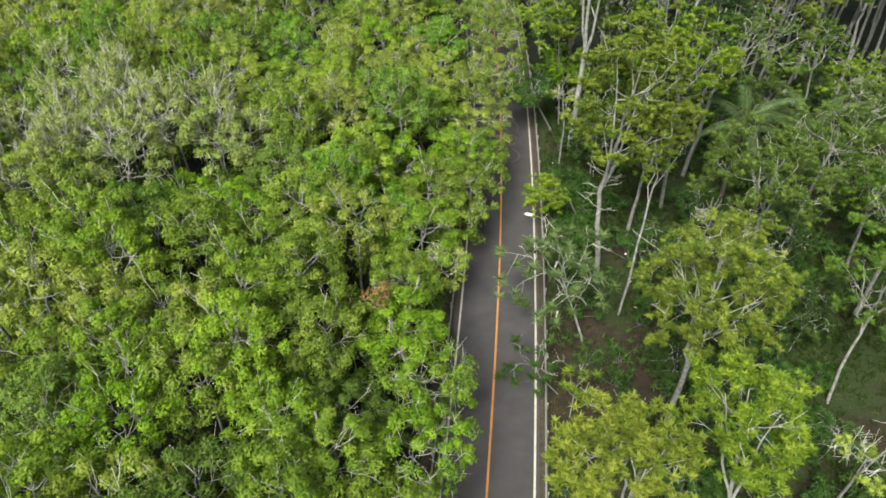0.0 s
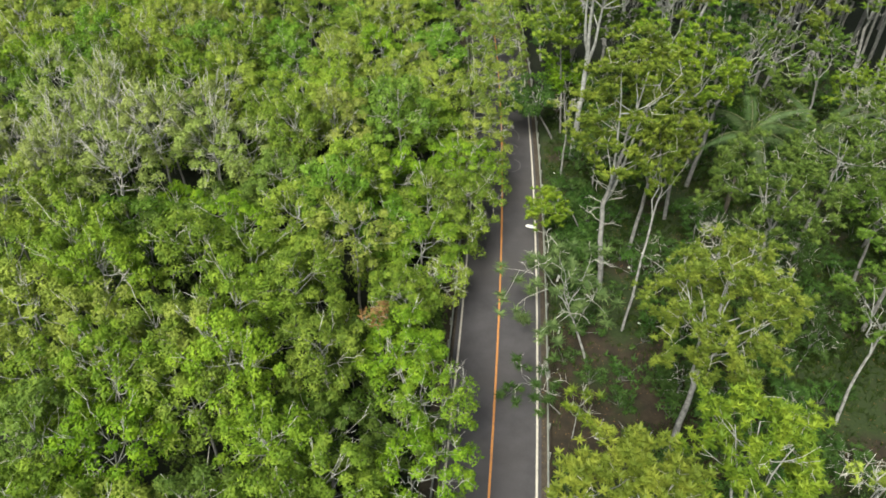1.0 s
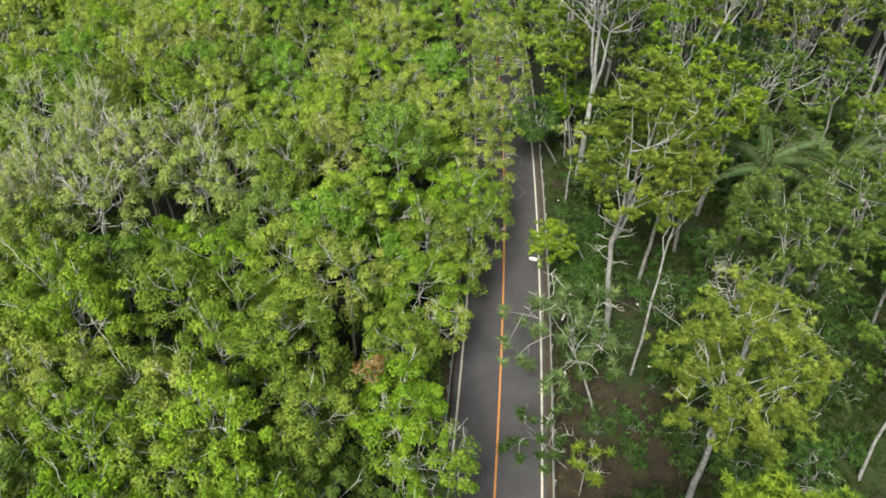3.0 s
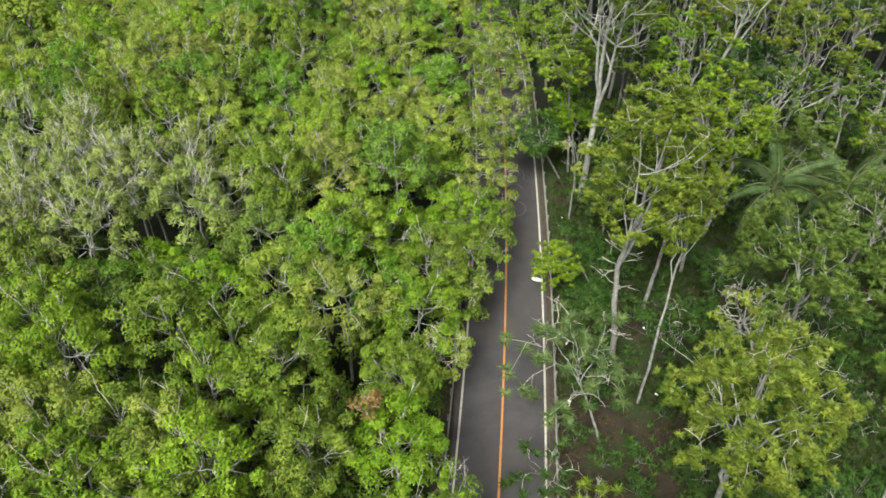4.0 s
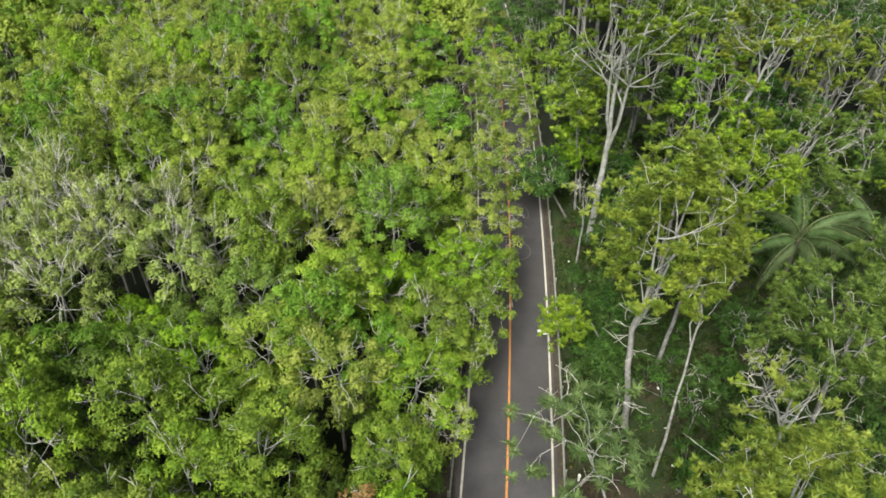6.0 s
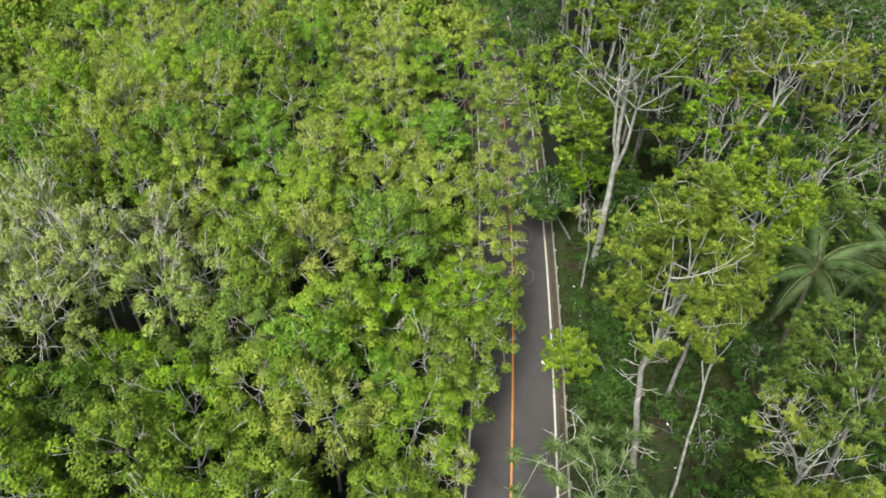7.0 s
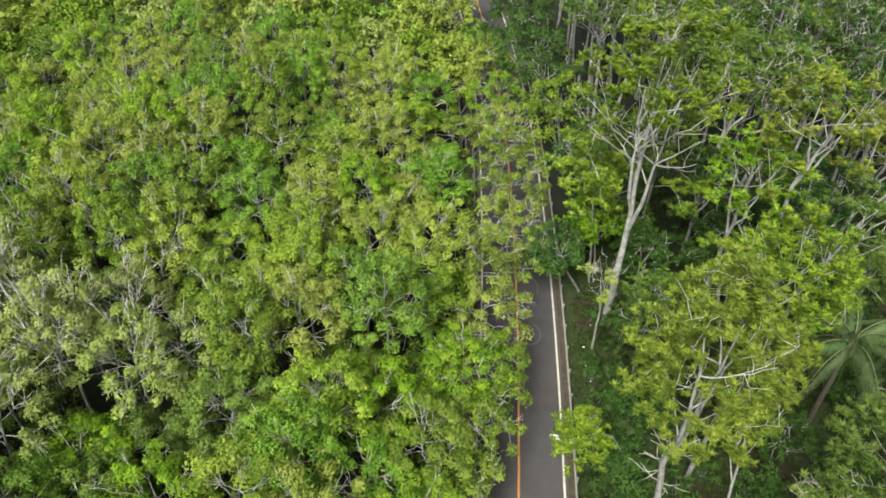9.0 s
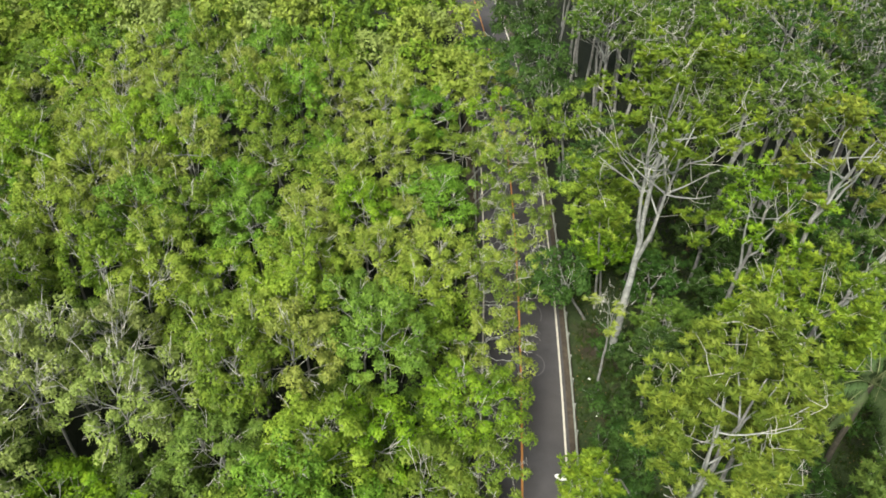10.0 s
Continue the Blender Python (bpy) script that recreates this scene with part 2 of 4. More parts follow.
def tree_meshes(seed, height, reach, depth, fork, offset=(0, 0), limbs=5, tufts=38, style="puff", girth=0.13, leaf=LEAF,
                clump=0.62, count=64, length=0.30, width=0.15, bare=6, low=-0.35, bark=BARK, whorls=4, inner=0.4, fork_at=None, twig=1.0, leaders=0, spread=0.5, limb_from=1, crook=1.0, snags=0, bared=None):
    """Trunk, limbs and crown of one tree that stands at the origin."""
    rng = np.random.default_rng(seed)
    centre = np.array((offset[0], offset[1], height - depth))
    trunk, arms, twigs, sample = [], [], [], []
    head = np.array((*(fork_at or (offset[0] * 0.6, offset[1] * 0.6)), fork))
    lower = bow((0, 0, -0.3), head, rng, 0.0, (0.006 if leaders else 0.011) * height * crook, 7)
    peak = centre + np.array((rng.normal(0, 0.15 * reach), rng.normal(0, 0.15 * reach), depth * 0.6)) * np.array((spread * 2, spread * 2, 1.0))
    upper = bow(head, peak, rng, 0.0, (0.012 if leaders else 0.03) * height * crook, 8)
    trunk.append((np.concatenate([lower, upper[1:]]), girth * np.concatenate([np.linspace(1.15, 0.8, 7), np.linspace(0.7, 0.14, 7)])))
    sample.extend(upper[2:])
    stems = [upper]
    turn = rng.uniform(0, 6.28)
    for k in range(max(0, leaders - 1)):
        a = turn + 6.28 * k / (leaders - 1) + rng.normal(0, 0.3)
        end = centre + np.array((math.cos(a) * reach * spread, math.sin(a) * reach * spread, depth * rng.uniform(0.3, 0.7)))
        line = bow(upper[k % 3], end, rng, 0.0, 0.014 * height * crook, 8)
        line[1:4] += (np.array((end[0] - head[0], end[1] - head[1], 0.0)) * 0.10)
        stems.append(line)
        arms.append((line, girth * np.linspace(0.66 - 0.06 * k, 0.12, 8)))
        sample.extend(line[3:])
    for k in range(limbs if leaders else 0):
        a = 2.4 * k + turn + rng.normal(0, 0.35)
        stem = stems[k % len(stems)]
        start = stem[limb_from + int(rng.integers(0, 6 - limb_from))]
        flat = reach * rng.uniform(0.62, 0.95)
        end = np.array((centre[0] + math.cos(a) * flat, centre[1] + math.sin(a) * flat, 0.0))
        run = math.hypot(*(end - start)[:2])
        end[2] = min(start[2] + run * rng.uniform(0.55, 1.2), centre[2] + depth * 0.6)
        line = bow(start, end, rng, -0.10 * run, 0.05 * run, 7)
        arms.append((line, girth * np.linspace(0.25, 0.07, 7)))
        sample.extend(np.concatenate([line[2:], (line[2:-1] + line[3:]) / 2]))
        for j in range(2):
            q = line[3 + j] + (line[5] - line[3]) * 0.9 + rng.normal(0, 0.22 * reach, 3) + np.array((0, 0, 0.12 * reach))
            side = bow(line[3 + j], q, rng, -0.1, 0.15, 5)
            twigs.append((side, girth * np.linspace(0.11, 0.04, 5)))
            sample.extend(side[2:])
    for k in range(0 if leaders else limbs):
        a = 2.4 * k + rng.normal(0, 0.3)
        along = (k + 0.3) / limbs
        start = upper[int(round(along * 5))]
        rise = min(0.95, 0.05 + 0.9 * along + rng.normal(0, 0.1))
        flat = math.sqrt(max(0.1, 1 - rise * rise * 0.7))
        end = centre + np.array((math.cos(a) * reach * 0.68 * flat, math.sin(a) * reach * 0.68 * flat, depth * (0.85 * rise - 0.2)))
        line = bow(start, end, rng, 0.02 * height, 0.045 * height, 7)
        arms.append((line, girth * np.linspace(0.5 - 0.2 * along, 0.13, 7)))
        sample.extend(np.concatenate([line[2:], (line[2:-1] + line[3:]) / 2]))
    sample = np.array(sample)
    places = []
    for k in range(tufts):
        z = 1 - (1 - low) * (k + 0.5) / tufts
        a = k * 2.39996 + rng.normal(0, 0.25)
        flat = math.sqrt(max(0.0, 1 - z * z))
        if leaders and noise.noise((flat * math.cos(a) * 1.6 + seed, flat * math.sin(a) * 1.6, z * 1.6)) > 0.34:
            continue
        if bared is not None and z < 0.45 and math.cos(a - bared) > 0.25:
            continue
        r = rng.uniform(0.5, 1.12) if rng.random() < inner else rng.uniform(0.82, 1.12)
        places.append(centre + np.array((flat * math.cos(a) * reach, flat * math.sin(a) * reach, z * depth)) * r + rng.normal(0, 0.2, 3))
    for k, p in enumerate(places):
        near = sample[np.argmin(np.linalg.norm(sample - p, axis=1) + rng.uniform(0, 1.1, len(sample)))]
        line = bow(near, p, rng, 0.2, 0.22, 3)
        twigs.append((line, twig * np.linspace(0.010 + 0.07 * girth, 0.008, 3)))
        sample = np.concatenate([sample, line[1:2]])
    for k in range(bare):
        a, z = rng.uniform(0, 6.28), rng.uniform(0.0, 0.95)
        flat = math.sqrt(1 - z * z)
        p = centre + np.array((flat * math.cos(a) * reach, flat * math.sin(a) * reach, z * depth)) * rng.uniform(0.9, 1.2)
        near = sample[np.argmin(np.linalg.norm(sample - p, axis=1))]
        line = bow(near, p, rng, 0.15, 0.2, 5)
        twigs.append((line, twig * np.linspace(0.016 + 0.09 * girth, 0.011, 5)))
        for j in range(3):
            q = line[2 + j // 2] + rng.normal(0, 0.35, 3) + np.array((0, 0, 0.35))
            twigs.append((bow(line[2 + j // 2], q, rng, 0.0, 0.06, 3), twig * np.linspace(0.014, 0.008, 3)))
    for k in range(snags):
        start = (upper[0], upper[1], lower[5], upper[0])[k % 4]
        a = 2.4 * k + rng.normal(0, 0.4)
        tip = start + np.array((math.cos(a), math.sin(a), rng.uniform(0.1, 0.7))) * rng.uniform(0.9, 2.1)
        line = bow(start, tip, rng, 0.2, 0.3, 5)
        twigs.append((line, np.linspace(0.036, 0.012, 5)))
        for j in (2, 3):
            twigs.append((bow(line[j], line[j] + (tip - start) * 0.4 + rng.normal(0, 0.3, 3), rng, 0.05, 0.06, 3), np.linspace(0.025, 0.010, 3)))
    wood = mesh_from("trunk", *tubes(trunk, 8), bark, True)
    boughs = [mesh_from("limb", *tubes([arm], 5), PALE_BARK if bark == BARK else bark, True) for arm in arms]
    fine = mesh_from("branchwork", *tubes(twigs, 3), TWIG, True)
    if style == "puff":
        crown = mesh_from("crown", *puffs(rng, places, clump, count, length, width), leaf)
    else:
        crown = mesh_from("crown", *stars(rng, places, clump, whorls, count, length, width), leaf)
    return wood, boughs, fine, crown


def grove_meshes(seed, height, reach, depth, fork, leaf, tufts=42, clump=0.56, count=146, length=0.198, width=0.128, bare=8, holes=2, low=-0.55, girth=0.105, boughs=9, twig=1.0):
    """A plantation tree: a forked candelabra of pale boughs, each ending in a spray of rounded leaf tufts, with gaps between."""
    rng = np.random.default_rng(seed)
    centre = np.array((rng.normal(0, 0.25), rng.normal(0, 0.25), height - depth))
    size = np.array((reach, reach, depth))
    gaps = [unit(np.array([[math.cos(a), math.sin(a), rng.uniform(0.3, 1.1)]]))[0] for a in rng.uniform(0, 6.28, holes)]
    places, ways = [], []
    for k in range(tufts):
        z = 1 - (1 - low) * (k + 0.5) / tufts
        a = k * 2.39996 + rng.normal(0, 0.3)
        flat = math.sqrt(max(0.0, 1 - z * z))
        way = np.array((flat * math.cos(a), flat * math.sin(a), z))
        if any(float(way @ g) > 0.93 for g in gaps):
            continue
        ways.append(way)
        places.append(centre + way * size * rng.uniform(0.72, 1.14) + rng.normal(0, 0.18, 3))
    places, ways = np.array(places), np.array(ways)
    head = np.array((rng.normal(0, 0.3), rng.normal(0, 0.3), fork))
    lower = bow((0, 0, -0.3), head, rng, 0.0, 0.012 * height, 6)
    upper = bow(head, centre + np.array((0, 0, depth * 0.45)), rng, 0.0, 0.025 * height, 6)
    trunk = [(np.concatenate([lower, upper[1:]]), girth * np.concatenate([np.linspace(1.15, 0.85, 6), np.linspace(0.75, 0.22, 5)]))]
    arms, twigs = [], []
    aims = np.array([[math.sqrt(1 - z * z) * math.cos(2.39996 * k), math.sqrt(1 - z * z) * math.sin(2.39996 * k), z] for k, z in enumerate(np.linspace(0.95, -0.25, boughs))])
    nearest = np.argmax(ways @ aims.T, axis=1)
    for g in range(boughs):
        mine = places[nearest == g]
        if len(mine) == 0:
            continue
        aim = centre + 0.74 * (mine.mean(axis=0) - centre)
        start = upper[min(4, int(2.2 + 2.2 * aims[g][2] + rng.uniform(0, 0.8)))] if aims[g][2] > -0.6 else upper[0]
        line = bow(start, aim, rng, -0.05 * reach, 0.06 * reach, 6)
        arms.append((line, girth * np.linspace(0.36, 0.13, 6)))
        for p in mine:
            root = line[int(rng.integers(3, 6))]
            twigs.append((bow(root, p + (p - root) * 0.12, rng, -0.06, 0.10, 4), twig * np.linspace(0.018, 0.008, 4)))
    for k in range(bare):
        line = arms[k % len(arms)][0]
        out = unit((line[5] - centre)[None])[0]
        tip = line[4] + (out + np.array((0, 0, 0.5)) + rng.normal(0, 0.35, 3)) * reach * rng.uniform(0.35, 0.62)
        stick = bow(line[4], tip, rng, 0.05, 0.22, 5)
        twigs.append((stick, twig * np.linspace(0.023, 0.011, 5)))
        for j in (2, 3):
            twigs.append((bow(stick[j], stick[j] + (tip - line[4]) * 0.35 + rng.normal(0, 0.28, 3), rng, 0.0, 0.05, 3), twig * np.linspace(0.017, 0.009, 3)))
    return (mesh_from("trunk", *tubes(trunk, 7), BARK, True), [mesh_from("limb", *tubes([arm], 5), PALE_BARK, True) for arm in arms],
            mesh_from("branchwork", *tubes(twigs, 3), TWIG, True), mesh_from("crown", *puffs(rng, places, clump, count, length, width), leaf))


def make_tree(name, meshes, m, label, category="tree", group=""):
    root = new(name)
    root.matrix_basis = m
    wood, boughs, fine, crown = meshes
    part("trunk", wood, root)
    for me in boughs:
        part("limb", me, root)
    tagged(part("branchwork", fine, root), kind="stuff")
    part("crown", crown, root)
    return tagged(root, label, category, group)


def joined(name, pieces, materials):
    """One mesh out of many placed ones, each piece (mesh, pose)."""
    co, loops, sizes, slots, first = [], [], [], [], 0
    for me, m in pieces:
        v = np.empty(len(me.vertices) * 3, np.float32)
        me.vertices.foreach_get("co", v)
        rot, move = np.array(m.to_3x3()), np.array(m.translation)
        co.append(v.reshape(-1, 3) @ rot.T + move)
        l = np.empty(len(me.loops), np.int32)
        me.loops.foreach_get("vertex_index", l)
        loops.append(l + first)
        n = np.empty(len(me.polygons), np.int32)
        me.polygons.foreach_get("loop_total", n)
        sizes.append(n)
        slots.append(np.full(len(n), materials.index(me.materials[0]), np.int32))
        first += len(me.vertices)
    co, loops, sizes, slots = (np.concatenate(a) for a in (co, loops, sizes, slots))
    me = bpy.data.meshes.new(name)
    me.vertices.add(len(co))
    me.vertices.foreach_set("co", co.astype(np.float32).ravel())
    me.loops.add(len(loops))
    me.loops.foreach_set("vertex_index", loops)
    me.polygons.add(len(sizes))
    me.polygons.foreach_set("loop_start", np.concatenate([[0], np.cumsum(sizes)[:-1]]).astype(np.int32))
    me.polygons.foreach_set("material_index", slots)
    for k in materials:
        me.materials.append(k)
    me.update(calc_edges=True)
    me.validate()
    return me


def road_x(y):
    """The road's middle line: straight, then bending to the left."""
    u = (max(y, 30.0) - 80.0) / 50.0
    return -1.318 - 3.356 * u - 2.248 * u * u - 0.381 * u ** 3


def road_way(y):
    return (road_x(y + 0.5) - road_x(y - 0.5))


# ---- ground and road ----
def ground_sheet():
    rng = np.random.default_rng(5)
    xs = np.concatenate([[-3000, -900, -300], np.arange(-130, 111, 2.0), [300, 900, 3000]])
    ys = np.concatenate([[-3000, -900, -200], np.arange(-40, 201, 2.0), [500, 1200, 3000]])
    verts, faces = [], []
    for y in ys:
        for x in xs:
            off = abs(x - road_x(min(max(y, -40), 200)))
            z = 0.25 * noise.noise((x * 0.09, y * 0.09, 0.3)) * min(1.0, max(0.0, (off - 6) / 6)) if abs(x) < 200 and abs(y) < 300 else 0.0
            verts.append((x, y, z - 0.03))
    n = len(xs)
    for j in range(len(ys) - 1):
        for i in range(n - 1):
            faces.append((j * n + i, j * n + i + 1, (j + 1) * n + i + 1, (j + 1) * n + i))
    return mesh_from("ground", verts, faces, GRASS, True)


tagged(new("ground", ground_sheet()), "dark grassy forest floor with bare brown earth and painted tree shade", "ground", kind="structure")


def ribbon(name, left, right, z, material, start, end, step=2.0, thick=0.0):
    """A strip along the road between two offsets from its middle."""
    verts, faces = [], []
    ys = np.arange(start, end + step / 2, step)
    for y in ys:
        s = road_way(y)
        n = Vector((1, -s)).normalized()
        for off, h in ((left, z - thick), (left, z), (right, z), (right, z - thick)):
            verts.append((road_x(y) + n.x * off, y + n.y * off, h))
    for k in range(len(ys) - 1):
        for j in range(3):
            a = k * 4 + j
            faces.append((a, a + 1, a + 5, a + 4))
    return mesh_from(name, verts, faces, material)


tagged(new("road", ribbon("road", -3.62, 3.62, 0.05, ASPHALT, -60, 170, thick=0.12)), "narrow grey asphalt two-lane road through the trees", "road", kind="structure")
tagged(new("shoulder", ribbon("shoulder", 3.62, 4.32, 0.02, DIRT, -60, 170, thick=0.08)), "dark bare earth shoulder beside the asphalt", "road shoulder", kind="structure")
tagged(new("shoulder", ribbon("shoulder", -4.9, -3.62, 0.02, DIRT, -60, 170, thick=0.08)), "dark bare earth shoulder beside the asphalt", "road shoulder", kind="structure")
tagged(new("centre_line", ribbon("centre_line", -0.08, 0.08, 0.055, ORANGE_LINE, -60, 170, 1.0)), "single worn orange painted centre line", "road marking", kind="structure")
tagged(new("edge_line", ribbon("edge_line", 3.22, 3.38, 0.055, WHITE_LINE, -60, 170, 1.0)), "worn white painted road edge line", "road marking", kind="structure")
tagged(new("edge_line", ribbon("edge_line", -3.29, -3.13, 0.055, WHITE_LINE, -60, 170, 1.0)), "worn white painted road edge line", "road marking", kind="structure")


def on_road(y, off, z=0.0):
    s = road_way(y)
    n = Vector((1, -s)).normalized()
    return pose(road_x(y) + n.x * off, y + n.y * off, z, 0, 0, math.degrees(math.atan2(-s, 1)))


# rumble bars across the lane
for k in range(6):
    y = 97.6 + 0.95 * k
    me = mesh_from("rumble_bar", [(0.35, -0.11, 0), (3.0, -0.11, 0), (3.0, 0.11, 0), (0.35, 0.11, 0), (0.35, -0.1, 0.012), (3.0, -0.1, 0.012), (3.0, 0.1, 0.012), (0.35, 0.1, 0.012)],
                   [(4, 5, 6, 7), (0, 1, 5, 4), (1, 2, 6, 5), (2, 3, 7, 6), (3, 0, 4, 7)], WHITE_LINE)
    bar = new("rumble_bar", me)
    bar.matrix_basis = on_road(y, 0, 0.05)
    tagged(bar, "white painted rumble bar across the lane", "road marking", "rumble bars", "structure")


def tyre_mark(x, y, radius, start, sweep):
    """A faint pale arc scuffed on the asphalt."""
    n = 24
    verts = []
    for k in range(n + 1):
        a = radians(start + sweep * k / n)
        for r in (radius - 0.05, radius + 0.05):
            verts.append((r * math.cos(a), r * math.sin(a) * 1.15, 0.0))
    ob = new("tyre_mark", mesh_from("tyre_mark", verts, [(2 * k, 2 * k + 1, 2 * k + 3, 2 * k + 2) for k in range(n)], SCUFF))
    ob.matrix_basis = pose(x, y, 0.054)
    tagged(ob, "faint pale tyre scuff curving over the asphalt", "road marking", "tyre scuffs", "structure")


SCUFF = paint_material("scuffed_asphalt", (0.105, 0.102, 0.106), (0.065, 0.062, 0.066))
tyre_mark(0.0, 72.6, 0.95, 20, 300)
tyre_mark(0.2, 69.4, 1.1, -80, 150)
tyre_mark(-0.6, 75.2, 1.6, -20, 120)


# ---- trees ----
placed = []


def free(x, y, gap):
    return all((x - a) ** 2 + (y - b) ** 2 > gap * gap for a, b in placed)


KINDS = {}
for k in range(9):
    KINDS.setdefault("rubber", []).append(grove_meshes(100 + k, 12.0, 2.65 + 0.15 * (k % 4), 3.0 + 0.25 * (k % 3), 5.4 + 0.3 * (k % 3), LEAF, tufts=54 + k % 5, bare=6 + 2 * (k % 3), holes=1 + k % 2))
for k in range(4):
    KINDS.setdefault("bright", []).append(grove_meshes(140 + k, 12.0, 2.9, 3.2, 5.6, BRIGHT, tufts=56, bare=6, holes=1))
for k in range(3):
    KINDS.setdefault("cool", []).append(grove_meshes(146 + k, 12.0, 2.85, 3.1, 5.6, COOL, tufts=54, bare=6, holes=1))
# green leaf darkened to stand in for shade between the crowns
for k in range(4):
    KINDS.setdefault("shaded", []).append(grove_meshes(150 + k, 12.0, 2.8, 3.1, 5.6, DULL_SHADED, tufts=46, bare=4, holes=1, count=130))
for k in range(4):
    KINDS.setdefault("sparse", []).append(grove_meshes(160 + k, 12.0, 2.8, 3.3, 5.4, PALE, tufts=46, clump=0.50, count=110, bare=40, holes=3, boughs=11, twig=1.2))
for k in range(4):
    KINDS.setdefault("olive", []).append(grove_meshes(180 + k, 12.0, 2.8, 3.2, 5.4, OLIVE, tufts=48, clump=0.54, count=140, bare=18, holes=2, twig=1.05))
# far trees mix in paler leaves, with distance haze put into the colour
for k in range(4):
    KINDS.setdefault("far", []).append(grove_meshes(190 + k, 12.0, 3.0, 3.1, 5.4, (LEAF, COOL, OLIVE, PALE)[k], tufts=34, clump=0.74, count=44, length=0.44, width=0.29, bare=2, holes=1))
LABELS = {
    "rubber": "rubber tree with rounded clumps of green leaves",
    "shaded": "lower rubber tree with leaves coloured darker for shade",
    "cool": "rubber tree with cool mid-green leaves",
    "bright": "rubber tree in fresh bright green leaf",
    "sparse": "half-bare tree with pale twigs and thin olive leaves",
    "olive": "olive-green tree with bare pale twigs showing",
}
pick = random.Random(11)


far_pieces = []


def left_tree(kind, x, y, top):
    placed.append((x, y))
    s = top / 12.0
    m = pose(x, y, -0.05, 0, 0, pick.uniform(0, 360)) @ Matrix.Diagonal((pick.uniform(0.94, 1.12), pick.uniform(0.94, 1.12), s, 1))
    far = y > 104 or x < -58
    kind = "far" if far else kind
    meshes = KINDS[kind][pick.randrange(len(KINDS[kind]))]
    if far:
        far_pieces.extend(((meshes[0], m), (meshes[3], m)))
    else:
        make_tree("rubber_tree", meshes, m, LABELS[kind], "tree", "rubber plantation")


ANCHORS = []


def crown_at(kind, x, y, z):
    ANCHORS.append((x, y + 1.0, z + 0.4))
    left_tree(kind, x, y + 1.0, z + 0.4)


crown_at("rubber", -48.6, 64.9, 13.8)
crown_at("rubber", -38.5, 64.2, 14.3)
crown_at("rubber", -30.1, 37.3, 14.0)
crown_at("rubber", -23.0, 40.0, 12.8)
crown_at("rubber", -18.6, 36.2, 11.7)
crown_at("rubber", -14.4, 37.4, 12.5)
crown_at("bright", -16.2, 28.8, 13.6)
crown_at("rubber", -24.1, 27.8, 13.0)
crown_at("rubber", -28.1, 27.7, 10.6)
crown_at("rubber", -18.4, 27.0, 11.9)
crown_at("rubber", -11.7, 32.2, 11.4)
crown_at("rubber", -13.0, 25.0, 11.3)
crown_at("rubber", -6.4, 34.2, 9.0)
crown_at("rubber", -22.3, 23.6, 11.2)
crown_at("rubber", -9.5, 22.9, 10.8)
crown_at("rubber", -10.6, 54.2, 9.6)
crown_at("bright", -18.3, 68.2, 11.7)
crown_at("olive", -12.2, 82.0, 9.0)
crown_at("rubber", -24.0, 61.9, 10.8)
crown_at("bright", -13.3, 51.8, 12.0)
crown_at("bright", -17.0, 46.0, 11.9)
crown_at("sparse", -26.4, 53.6, 13.0)
crown_at("sparse", -31.5, 53.6, 14.6)
crown_at("sparse", -36.3, 56.9, 15.4)
crown_at("sparse", -28.9, 58.6, 12.8)
crown_at("rubber", -19.7, 57.0, 13.0)
crown_at("rubber", -21.4, 44.8, 10.2)
crown_at("bright", -28.1, 35.7, 14.0)
crown_at("rubber", -33.7, 65.9, 13.2)
crown_at("rubber", -29.9, 74.0, 12.2)
crown_at("olive", -9.6, 69.0, 8.6)
crown_at("rubber", -4.6, 58.4, 8.4)
crown_at("rubber", -9.0, 104.4, 10.0)
crown_at("rubber", -6.6, 52.4, 8.6)
crown_at("rubber", -6.9, 46.6, 8.4)
crown_at("rubber", -7.6, 40.2, 8.2)
crown_at("rubber", -27.2, 89.1, 14.6)
crown_at("rubber", -23.6, 102.0, 12.1)
crown_at("olive", -16.0, 100.8, 10.0)
crown_at("rubber", -37.1, 99.8, 13.4)
crown_at("rubber", -24.5, 82.7, 12.2)
crown_at("rubber", -19.9, 88.6, 9.8)
crown_at("rubber", -46.6, 89.6, 10.5)


def canopy(x, y):
    w = [(1.0 / (4.0 + (x - a) ** 2 + (y - b) ** 2) ** 1.5, c) for a, b, c in ANCHORS]
    return sum(k * c for k, c in w) / sum(k for k, _ in w)


grid = random.Random(3)
row = 0
y = 4.0
